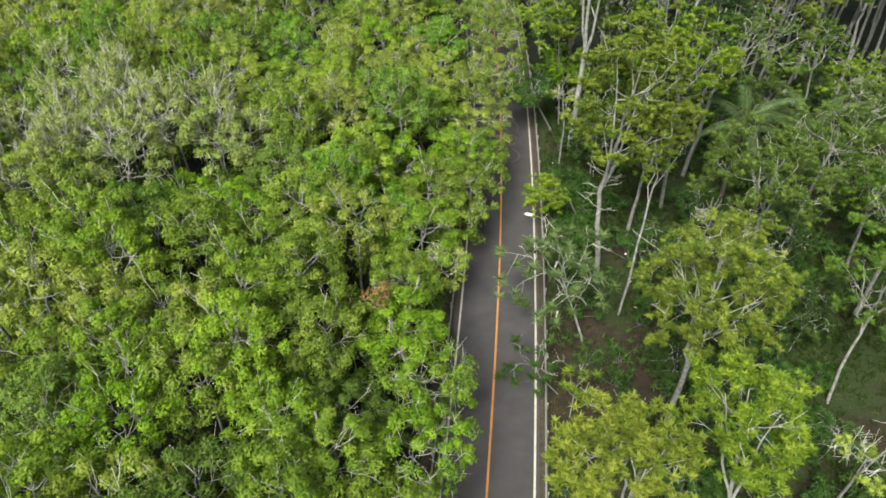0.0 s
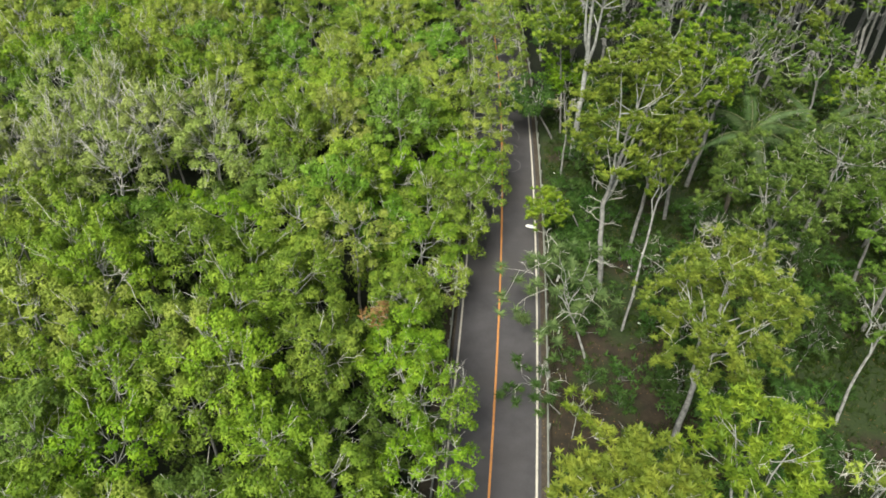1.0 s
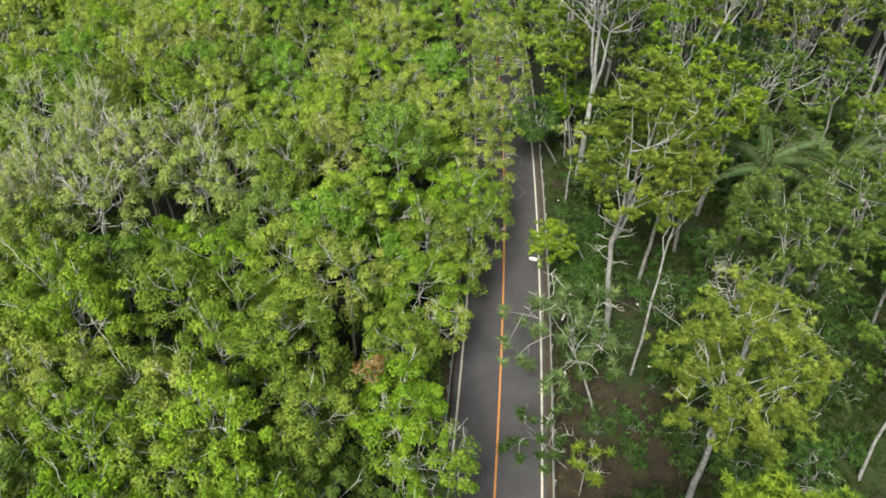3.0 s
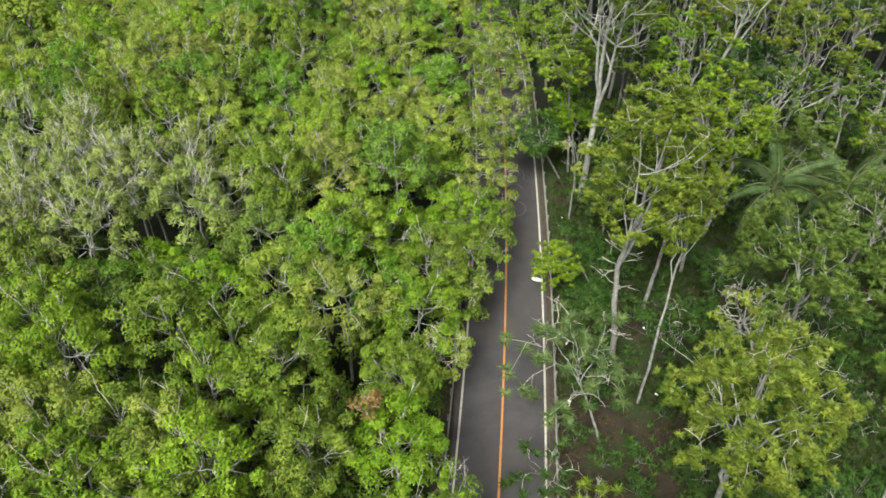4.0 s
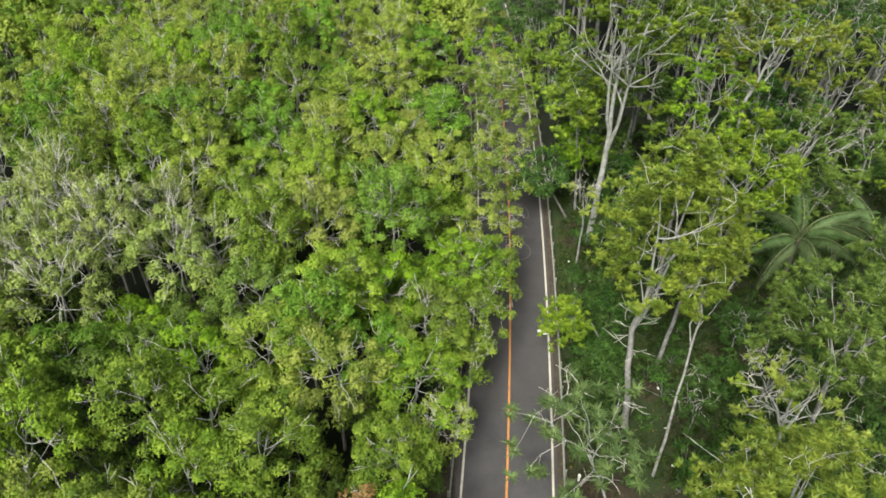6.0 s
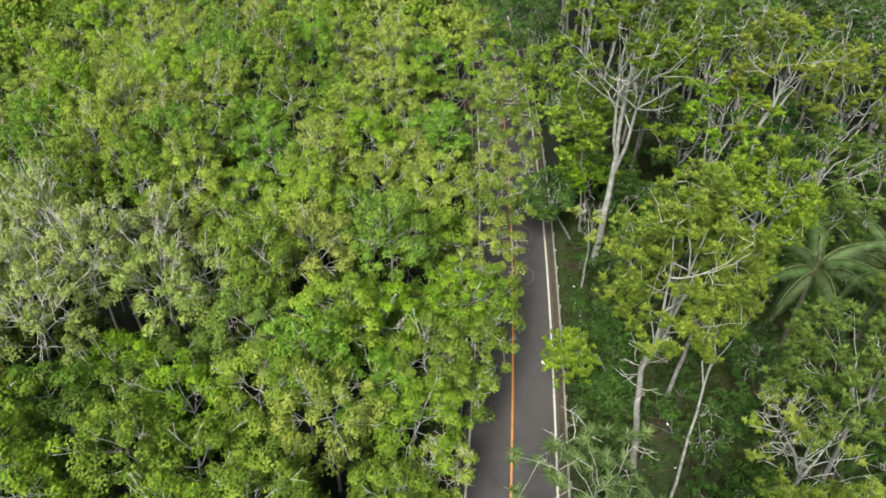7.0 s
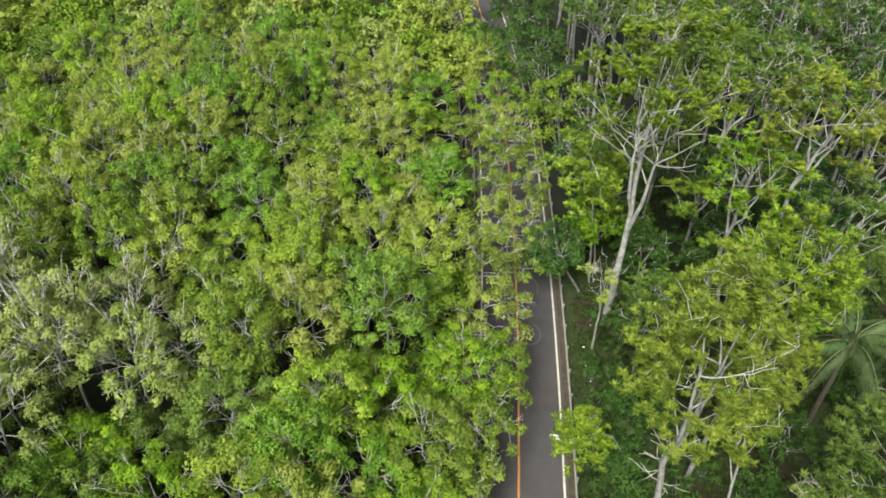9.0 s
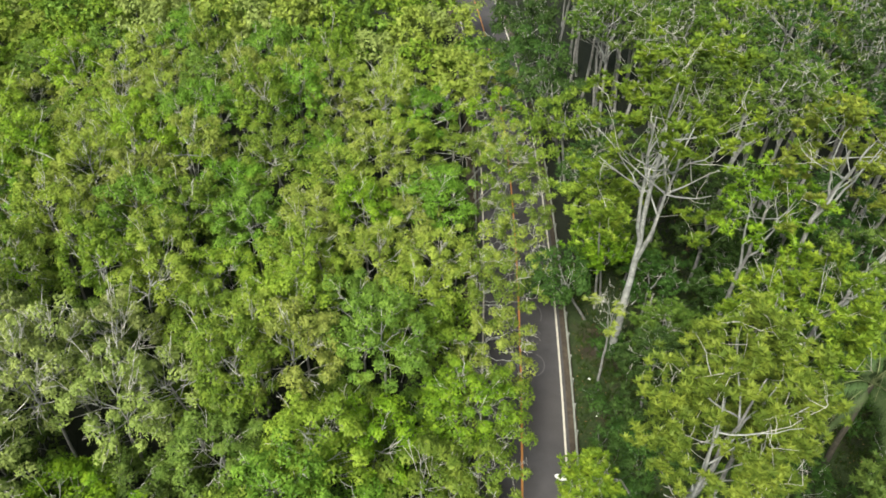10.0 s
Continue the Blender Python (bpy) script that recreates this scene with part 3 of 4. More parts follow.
while y < 127:
    x = -96.0 + (row % 2) * 2.35
    while x < 0:
        px, py = x + grid.uniform(-1.1, 1.1), y + grid.uniform(-1.0, 1.0)
        x += 4.7
        if px > road_x(py) - (6.4 if py < 113 else 2.5) or px < -22 - 0.585 * py or not free(px, py, 3.3):
            continue
        if py > 42 or grid.random() > 0.12:
            edge = road_x(py) - px
            tall = canopy(px, py) + grid.gauss(0, 1.2) - (1.5 if edge < 9 else 0)
            u = grid.random()
            # olive and bright kinds grow likelier far off: paler trees plus painted haze
            kind = "sparse" if (px + 35) ** 2 / 180 + (py - 56) ** 2 / 95 < 1 else "olive" if (py > 70 and px > -24 and u < 0.5) or u < 0.10 + 0.0035 * py - 0.003 * px else "bright" if u < 0.18 + 0.0062 * py else "cool" if u > 0.80 else "shaded" if noise.noise((px * 0.09, py * 0.09, 7.0)) + grid.gauss(0, 0.12) > 0.12 else "rubber"
            left_tree(kind, px, py, max(7.5, tall - (1.6 if kind == "shaded" else 0.0)))
    y += 4.1
    row += 1

for k in range(5000):
    px, py = grid.uniform(-62, -6), grid.uniform(14, 106)
    if px > road_x(py) - 6.2 or px < -22 - 0.585 * py or not free(px, py, 3.7 if py > 46 else 4.5):
        continue
    # gap fillers mostly get the darkened leaf, painting shade between crowns
    u = grid.random()
    left_tree("shaded" if u < (0.75 if py < 55 else 0.3) else "rubber", px, py, max(5.6, canopy(px, py) - grid.uniform(2.5, 5.0) - (1.6 if py < 43 else 0.0)))

SAPLINGS = [grove_meshes(200 + k, 5.0, 1.9, 1.7, 2.0, (DULL_SHADED, LEAF, DULL_SHADED)[k], tufts=20, clump=0.55, count=62, length=0.29, width=0.17, bare=1, holes=0, girth=0.05, boughs=5) for k in range(3)]
for k in range(4000):
    px, py = grid.uniform(-50, -6), grid.uniform(14, 84)
    if px > road_x(py) - 5.6 or px < -20 - 0.55 * py or not free(px, py, 2.35):
        continue
    placed.append((px, py))
    m = pose(px, py, -0.05, 0, 0, grid.uniform(0, 360)) @ Matrix.Diagonal((1, 1, grid.uniform(0.8, 1.25), 1))
    make_tree("sapling", SAPLINGS[k % 3], m, "young dark green tree in the shade of the plantation", "tree", "plantation undergrowth")


# ---- trees beside the road and in the open wood ----
def wild_tree(name, seed, label, base, crown, top, reach, depth, fork, leaf, **more):
    placed.append(base)
    settings = dict(limbs=7, tufts=34, style="star", girth=0.17, clump=0.37, whorls=9, count=22, length=0.33, width=0.115, bare=4, twig=0.65, low=-0.7, inner=0.65, leaders=3)
    settings.update(more)
    meshes = tree_meshes(seed, top, reach, depth, fork, (crown[0] - base[0], crown[1] - base[1]), leaf=leaf, **settings)
    make_tree(name, meshes, pose(base[0], base[1], -0.05), label, "tree", "open wood beside the road")


GREEN_LABEL = "tall pale-barked tree with loose green whorled leaves"
YELLOW_LABEL = "tall pale-barked tree with yellow-green whorled leaves"
wild_tree("roadside_tree", 301, YELLOW_LABEL, (8.9, 49.8), (9.0, 52.0), 24.0, 4.0, 6.9, 9.0, YELLOW, tufts=120, width=0.135, low=-0.6, girth=0.24, limbs=12, bare=10, fork_at=(-0.9, 1.7), leaders=3, snags=12)
wild_tree("roadside_tree", 302, "very tall tree with two pale forked stems", (6.9, 71.6), (7.1, 69.3), 30.0, 5.4, 9.0, 10.6, YELLOW, tufts=176, low=-0.8, inner=0.8, girth=0.30, limbs=18, bare=16, fork_at=(0.2, -0.3), leaders=3, spread=0.22, limb_from=3, crook=0.6, width=0.14, bark=PALE_BARK, bared=-1.45)
wild_tree("wild_tree", 329, "tall forked pale-trunked tree at the close wood's edge", (16.6, 86.6), (18.6, 86.0), 21.0, 3.8, 3.6, 10.5, DULL_SHADED, tufts=40, limbs=8, girth=0.24, fork_at=(0.3, -0.6), leaders=3, crook=1.6)
wild_tree("wild_tree", 303, "tall pale-barked tree with golden-green crown", (16.8, 67.6), (17.6, 66.6), 27.6, 4.1, 4.8, 19.5, GOLDEN, tufts=70, limbs=6, fork_at=(-0.8, -1.2), leaders=4, spread=0.4, crook=0.7, width=0.13, bared=-1.3)
wild_tree("wild_tree", 328, "tall leaning tree with long bare pale limbs", (19.0, 67.6), (22.8, 67.0), 19.0, 4.2, 3.4, 10.6, DULL_SHADED, tufts=44, limbs=9, girth=0.2, bare=6, fork_at=(0.5, -0.9), leaders=3, crook=1.8, twig=0.8)
for k, (bx, by, tall) in enumerate(((10.8, 83.6, 15.5), (14.4, 80.2, 13.5), (12.6, 90.4, 18.0), (20.6, 79.4, 15.0), (17.0, 92.6, 19.0))):
    wild_tree("wild_tree", 370 + k, "leafy dark green tree between taller pale trunks", (bx, by), (bx + 0.4, by - 0.4), tall, 3.3, 3.8, tall * 0.5, (DULL_SHADED, DEEP)[k % 2], tufts=52, limbs=7, girth=0.15, width=0.13)
wild_tree("wild_tree", 304, YELLOW_LABEL, (16.0, 61.6), (14.8, 60.8), 20.4, 4.3, 4.0, 12.0, YELLOW, tufts=84, limbs=9, width=0.13)
wild_tree("wild_tree", 305, GREEN_LABEL, (21.5, 49.0), (19.6, 47.8), 18.0, 4.4, 3.8, 9.5, DULL_SHADED, tufts=76)
wild_tree("wild_tree", 306, YELLOW_LABEL, (12.8, 33.4), (14.0, 35.8), 17.8, 4.4, 5.0, 5.6, YELLOW, tufts=120, low=-0.8, clump=0.34, girth=0.24, limbs=12, fork_at=(0.5, 1.0), leaders=4)
wild_tree("wild_tree", 307, YELLOW_LABEL, (8.6, 21.0), (6.6, 20.4), 19.0, 3.0, 3.2, 9.5, GOLDEN, tufts=60)
wild_tree("wild_tree", 308, YELLOW_LABEL, (14.4, 21.0), (12.6, 23.2), 19.4, 2.7, 3.2, 9.5, YELLOW, tufts=50)
wild_tree("wild_tree", 309, GREEN_LABEL, (25.9, 37.8), (27.4, 41.0), 12.5, 3.4, 3.0, 6.0, DULL_SHADED, girth=0.12, crook=2.5, tufts=32)
wild_tree("roadside_tree", 310, "slender tree with curving pale branches and blue-green leaves", (7.5, 41.8), (4.9, 44.2), 9.8, 4.5, 3.7, 3.6, BLUISH, tufts=40, girth=0.095, clump=0.30, whorls=2, count=36, length=0.68, width=0.125, low=-0.9, limbs=9, bare=12, leaders=0, twig=1.5)
ROSETTES = dict(girth=0.05, clump=0.22, whorls=2, count=30, length=0.55, width=0.12, low=-0.9, limbs=6, bare=5, leaders=0, twig=1.2)
wild_tree("roadside_tree", 380, "small crooked tree with dark leaf rosettes over the asphalt", (5.4, 36.6), (2.9, 36.6), 4.6, 2.5, 1.6, 1.6, DEEP, tufts=14, **ROSETTES)
wild_tree("roadside_tree", 381, "small tree with yellow-green leaf rosettes beside the rail", (6.0, 34.4), (6.2, 35.2), 4.4, 1.3, 1.4, 1.8, YELLOW, tufts=7, **ROSETTES)
wild_tree("roadside_tree", 311, "small dense dark green tree over the road edge", (5.0, 75.4), (1.9, 74.2), 7.5, 2.6, 2.1, 3.4, DEEP, style="puff", tufts=34, clump=0.7, count=150, length=0.25, width=0.15, girth=0.12, bare=2)
wild_tree("wild_tree", 312, GREEN_LABEL, (29.1, 83.2), (28.5, 79.0), 19.4, 4.4, 4.0, 10.0, YELLOW, tufts=56)
wild_tree("wild_tree", 313, GREEN_LABEL, (13.6, 69.6), (14.0, 68.4), 22.6, 3.4, 3.6, 13.0, LEAF, tufts=32)
wild_tree("wild_tree", 314, GREEN_LABEL, (27.5, 57.5), (27.2, 55.4), 15.0, 4.0, 3.2, 8.0, DULL_SHADED, tufts=44)
wild_tree("wild_tree", 315, GREEN_LABEL, (12.0, 56.5), (12.8, 56.8), 12.0, 2.4, 2.6, 7.5, LEAF, tufts=18)
wild_tree("roadside_tree", 316, "thin tree leaning over the road with yellow-green leaves", (8.2, 57.4), (3.7, 55.3), 6.6, 1.9, 1.3, 4.4, YELLOW, tufts=20, girth=0.08, limbs=5, bare=3, fork_at=(-2.2, -1.0))
wild_tree("roadside_tree", 317, "thin leafless pale tree beside the road", (5.7, 68.4), (5.8, 68.6), 10.0, 1.5, 2.6, 4.6, OLIVE, tufts=3, girth=0.10, limbs=6, bare=14, leaders=2, twig=1.0)
wild_tree("wild_tree", 318, GREEN_LABEL, (31.0, 48.0), (31.6, 48.5), 14.0, 4.0, 3.2, 7.5, DULL_SHADED, tufts=40)
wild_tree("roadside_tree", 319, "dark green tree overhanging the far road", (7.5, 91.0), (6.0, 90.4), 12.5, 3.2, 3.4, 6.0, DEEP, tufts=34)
wild_tree("roadside_tree", 320, "slim roadside tree in fresh green whorled leaf", (5.8, 76.8), (3.9, 74.6), 16.8, 2.7, 2.8, 11.0, BRIGHT, tufts=36, girth=0.1, limbs=6, width=0.14)
wild_tree("roadside_tree", 382, "low leafy green tree behind the guard rail", (6.4, 78.2), (5.4, 77.4), 9.6, 2.4, 2.6, 4.4, LEAF, tufts=34, girth=0.1, limbs=6, width=0.14)
wild_tree("roadside_tree", 321, "slim roadside tree in fresh green whorled leaf", (6.2, 87.4), (3.9, 87.0), 10.4, 2.4, 2.4, 6.0, DEEP, tufts=30, girth=0.11, limbs=6)
wild_tree("wild_tree", 327, "slender leaning tree with a pale crooked trunk", (10.5, 45.6), (13.5, 55.0), 15.5, 2.2, 2.4, 8.5, YELLOW, tufts=30, girth=0.105, limbs=6, bare=6, fork_at=(1.6, 5.2), leaders=2, crook=2.6)
wild_tree("bare_tree", 323, "leafless tree with bleached twisting branches", (18.4, 47.4), (18.4, 46.6), 10.6, 3.7, 2.6, 4.6, OLIVE, tufts=8, girth=0.19, limbs=9, bare=20, twig=1.0, leaders=3)
wild_tree("bare_tree", 324, "leafless tree with bleached twisting branches", (18.7, 52.0), (18.7, 51.2), 8.0, 2.2, 2.4, 4.0, OLIVE, tufts=6, girth=0.11, limbs=7, bare=26, twig=1.6)
wild_tree("bare_tree", 325, "leafless tree with bleached twisting branches", (22.7, 27.8), (22.7, 27.2), 10.5, 2.0, 2.4, 6.0, OLIVE, tufts=4, girth=0.11, limbs=7, bare=20, twig=1.2)
LEANING = dict(style="puff", girth=0.085, limbs=6, tufts=42, clump=0.52, count=120, length=0.20, width=0.125, bare=22, low=-0.7, inner=0.4, twig=0.95, leaders=0)
for k in range(10):
    yk = 60.5 + 5.4 * k
    over = (2.2, 3.0, 3.4, 4.4, 5.3, 5.3, 4.4, 3.6, 3.0, 3.0)[k]
    mid = road_x(yk)
    wild_tree("rubber_tree", 330 + k, "roadside rubber tree leaning over the asphalt with pale bare twigs", (mid - 5.6 - 0.3 * (k % 3), yk + 0.8), (mid - (4.3 if k < 3 else 3.9) + over * 0.6, yk), (7.9 if k < 3 else 8.6) + 0.6 * (k % 3), 3.2, 2.8, 4.4, (LEAF, OLIVE, LEAF, OLIVE, LEAF)[k % 5], **LEANING)
wild_tree("rubber_tree", 326, "roadside tree with bleached bare twigs reaching over the asphalt", (-6.4, 46.2), (-4.7, 45.1), 6.5, 2.0, 1.8, 3.4, OLIVE, **{**LEANING, "tufts": 22, "bare": 34, "twig": 1.2})
for k in range(2):
    yk = (55.4, 51.6)[k]
    mid = road_x(yk)
    wild_tree("rubber_tree", 344 + k, "roadside rubber tree leaning over the asphalt with pale bare twigs", (mid - 5.7, yk + 0.5), (mid - (3.3, 4.0)[k], yk), (8.0, 7.4)[k], (2.8, 2.5)[k], 2.5, 4.2, LEAF, **LEANING)
for k in range(3):
    yk = 20.6 + 5.6 * k
    wild_tree("rubber_tree", 340 + k, "roadside rubber tree leaning over the asphalt with green leaves", (-6.0, yk + 0.6), (-3.5 - 0.3 * k, yk), 9.6 - 0.2 * k, 2.9, 3.0, 4.8, LEAF, **LEANING)
for k in range(5):
    yk = 95.0 + 5.0 * k
    wild_tree("roadside_tree", 350 + k, "dark green tree overhanging the far road", (road_x(yk) + 6.0, yk), (road_x(yk) + (4.4, 3.6, 2.4, 1.6, 2.0)[k], yk - 0.5), 11.5 + k, 3.6 + 0.15 * k, 3.8, 6.0, (DEEP, LEAF)[k == 0], style="puff", tufts=42, clump=0.8, count=130, length=0.3, width=0.18, bare=2)

# leaves here lean to the darker greens, partly as painted shade of the wood
FAR_WILD = [tree_meshes(410 + k, 19.0, 3.4, 3.6, 11.5, limbs=3, tufts=30, style="star", girth=0.18, leaf=(DULL_SHADED, DEEP, LEAF)[k], leaders=2, clump=0.5, whorls=4, count=9, length=0.6, width=0.26, bare=0, low=-0.4, crook=2.0) for k in range(3)]
WILD = [tree_meshes(400 + k, 19.0, 3.4, 3.6, 11.5, limbs=6, tufts=40, style="star", girth=0.18, leaf=(DULL_SHADED, DEEP, DULL_SHADED, DULL_SHADED, DEEP, LEAF)[k], leaders=3, clump=0.44, whorls=6, count=14, length=0.38, width=0.15, bare=10, low=-0.3, inner=0.6, crook=1.6) for k in range(6)]
MIDDLE = [tree_meshes(420 + k, 13.0, 3.1, 3.4, 6.5, limbs=6, tufts=44, style="star", girth=0.13, leaf=(YELLOW, DULL_SHADED, DULL_SHADED)[k % 3], leaders=3, clump=0.44, whorls=7, count=18, length=0.34, width=0.12, bare=14, low=-0.5, inner=0.6, crook=2.2) for k in range(6)]
wood = random.Random(21)
for k in range(1100):
    x, y = wood.uniform(-6, 60), wood.uniform(62, 128)
    if x < road_x(y) + 7 or x > 21 + 0.33 * y or (20 < x < 42 and y < 83) or (y < 93 and x < 18.5) or not free(x, y, 3.2):
        continue
    placed.append((x, y))
    meshes = WILD[wood.randrange(6)]
    m = pose(x, y, -0.05, wood.uniform(-5, 5), wood.uniform(-5, 5), wood.uniform(0, 360)) @ Matrix.Diagonal((1, 1, wood.uniform(0.85, 1.2), 1))
    if y > 108:
        meshes = FAR_WILD[wood.randrange(3)]
        far_pieces.extend(((meshes[0], m), (meshes[3], m)))
    else:
        make_tree("wild_tree", meshes, m, "tall pale-trunked tree standing in a close wood", "tree", "open wood beside the road")

for k in range(400):
    x, y = wood.uniform(15, 50), wood.uniform(44, 84)
    if x > 22 + 0.34 * y or (16 < x < 32 and 55 < y < 72) or (15 < x < 21 and y < 57) or not free(x, y, 5.0):
        continue
    placed.append((x, y))
    size = wood.uniform(0.7, 1.1)
    m = pose(x, y, -0.05, wood.uniform(-5, 5), wood.uniform(-5, 5), wood.uniform(0, 360)) @ Matrix.Diagonal((1, 1, size, 1))
    make_tree("wild_tree", MIDDLE[wood.randrange(6)], m, "slender pale-trunked tree with loose green leaves", "tree", "open wood beside the road")

LOW = [tree_meshes(440 + k, 10.0, 2.7, 3.4, 4.2, limbs=6, tufts=40, style="star", girth=0.10, leaf=(DEEP, DULL_SHADED, DEEP, DULL_SHADED)[k], clump=0.42, whorls=8, count=17, length=0.36, width=0.125, bare=6, low=-0.8, inner=0.7, leaders=2) for k in range(4)]
for k in range(500):
    x, y = wood.uniform(8.5, 23), wood.uniform(50, 84)
    if not free(x, y, 3.1) or (x > 13 and y < 70) or (x < 13.5 and y < 66):
        continue
    placed.append((x, y))
    size = wood.uniform(0.5, 0.9)
    m = pose(x, y, -0.05, wood.uniform(-5, 5), wood.uniform(-5, 5), wood.uniform(0, 360)) @ Matrix.Diagonal((0.9, 0.9, size, 1))
    make_tree("young_tree", LOW[wood.randrange(4)], m, "low young tree with loose dull green leaves", "tree", "open wood beside the road")

# darkest leaf: shade beneath the taller trees put into the colour
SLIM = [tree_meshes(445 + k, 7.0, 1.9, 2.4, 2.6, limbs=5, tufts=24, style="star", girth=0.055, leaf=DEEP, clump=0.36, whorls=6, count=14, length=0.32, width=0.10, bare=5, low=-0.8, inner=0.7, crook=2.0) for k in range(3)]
for k in range(500):
    x, y = wood.uniform(12.5, 27), wood.uniform(27, 62)
    if x > 21 + 0.12 * y or not free(x, y, 3.9):
        continue
    placed.append((x, y))
    size = wood.uniform(0.5, 1.05)
    m = pose(x, y, -0.05, wood.uniform(-6, 6), wood.uniform(-6, 6), wood.uniform(0, 360)) @ Matrix.Diagonal((0.95, 0.95, size, 1))
    make_tree("young_tree", SLIM[k % 3], m, "slim young tree with thin leaves darkened for shade", "tree", "open wood beside the road")

OUTER = [tree_meshes(450 + k, 12.5, 3.3, 3.4, 6.0, limbs=2, tufts=18, leaf=(LEAF, OLIVE, BRIGHT)[k], clump=0.95, count=8, length=1.0, width=0.75, bare=0, low=-0.5) for k in range(3)]
for k in range(4000):
    x, y = wood.uniform(-125, 105), wood.uniform(-70, 165)
    inside = 14 < y < 130 and -24 - 0.6 * y < x < 22 + 0.36 * y
    if inside or abs(x - road_x(y)) < 8 or not free(x, y, 6.8):
        continue
    placed.append((x, y))
    m = pose(x, y, -0.05, 0, 0, wood.uniform(0, 360)) @ Matrix.Diagonal((1.1, 1.1, wood.uniform(0.8, 1.1), 1))
    wood_mesh, _, _, leaves = OUTER[wood.randrange(3)]
    far_pieces.extend(((wood_mesh, m), (leaves, m)))

far_woods = new("far_woods", joined("far_woods", far_pieces, [BARK, PALE_BARK, TWIG, LEAF, BRIGHT, COOL, OLIVE, YELLOW, DEEP, DULL_SHADED, PALE]))
tagged(far_woods, "dense green far woods closing the view", "woods", kind="stuff")


# ---- undergrowth ----
def shrub_mesh(seed, tall, wide, leaf, style):
    rng = np.random.default_rng(seed)
    tufts = [np.array((rng.normal(0, wide * 0.5), rng.normal(0, wide * 0.5), tall * rng.uniform(0.3, 0.9))) for _ in range(8)]
    stems = [(bow((0.1 * math.cos(k), 0.1 * math.sin(k), -0.1), t, rng, 0.1, 0.1, 4), np.linspace(0.03, 0.012, 4)) for k, t in enumerate(tufts)]
    stem = mesh_from("stalk", *tubes(stems, 3), BARK, True)
    if style == "puff":
        return stem, mesh_from("foliage", *puffs(rng, tufts, 0.5, 60, 0.24, 0.13), leaf)
    return stem, mesh_from("foliage", *stars(rng, tufts, 0.3, 3, 14, 0.5, 0.1), leaf)


SHRUBS = [shrub_mesh(500 + k, 1.6 + 0.4 * (k % 3), 1.3, DEEP, ("puff", "star")[k % 2]) for k in range(6)]
# bushes in the darkest leaf, with shade under the trunks painted in
BUSHES = [shrub_mesh(520 + k, 2.4, 1.5, DEEP, "puff") for k in range(3)]
under = random.Random(31)
for k in range(430):
    x, y = under.uniform(5, 46), under.uniform(24, 92)
    if k >= 370:
        x, y = under.uniform(11, 27), under.uniform(27, 56)
    elif k >= 300:
        x, y = under.uniform(20, 44), under.uniform(68, 87)
    elif k >= 262:
        x, y = under.gauss(7.2, 1.3), under.gauss(58.0, 4.0)
    if x < road_x(y) + 5.3 or x > 20 + 0.35 * y or (k < 300 and x > 12 and y < 44 and under.random() < 0.5):
        continue
    stem, foliage = BUSHES[k % 3] if k >= 300 else SHRUBS[under.randrange(6)]
    root = new("shrub")
    size = under.uniform(0.5, 1.15)
    root.matrix_basis = pose(x, y, -0.05, 0, 0, under.uniform(0, 360)) @ Matrix.Diagonal((size, size, size, 1))
    tagged(part("stalk", stem, root), kind="stuff")
    part("foliage", foliage, root)
    tagged(root, "leafy green bush under the pale trunks" if k >= 300 else "low dark green shrub in the grass", "shrub", "undergrowth")


# ---- palms ----
def frond_mesh(seed, length):
    rng = np.random.default_rng(seed)
    t = np.linspace(0, 1, 12)
    rib = np.stack([length * 0.86 * t, 0.05 * np.sin(3 * t), length * (0.55 * t - 0.95 * t * t)], 1)
    n = 56
    u = np.linspace(0.12, 1.0, n)
    at = np.stack([np.interp(u, t, rib[:, k]) for k in range(3)], 1)
    ways = []
    for side in (1, -1):
        ways.append(unit(np.stack([0.45 + 0 * u, side * (0.8 + 0 * u), -0.55 - 0.25 * u + rng.normal(0, 0.09, n)], 1)))
    base = np.concatenate([at, at])
    way = np.concatenate(ways)
    long = np.tile(0.9 * np.sin(np.pi * np.clip(0.15 + 0.8 * u, 0, 1)) + 0.15, 2)
    v, f = blades(base, way, np.tile((0, 0, 1.0), (2 * n, 1)), long, np.full(2 * n, 0.07))
    return mesh_from("frond_blade", v, f, PALM), mesh_from("rib", *tubes([(rib, np.linspace(0.05, 0.01, 12))], 4), PALM_RIB, True)


PALM = leaf_material("palm_leaf", (0.035, 0.062, 0.022), (0.062, 0.100, 0.036), (0.105, 0.155, 0.062))
PALM_RIB = plain_material("palm_rib", (0.10, 0.13, 0.05), (0.19, 0.21, 0.10), 2.0, 0.6)
PALM_STEM = plain_material("palm_stem", (0.030, 0.027, 0.020), (0.075, 0.066, 0.050), 4.0, 0.9)
FRONDS = [frond_mesh(600 + k, 6.0 - 0.4 * k) for k in range(3)]


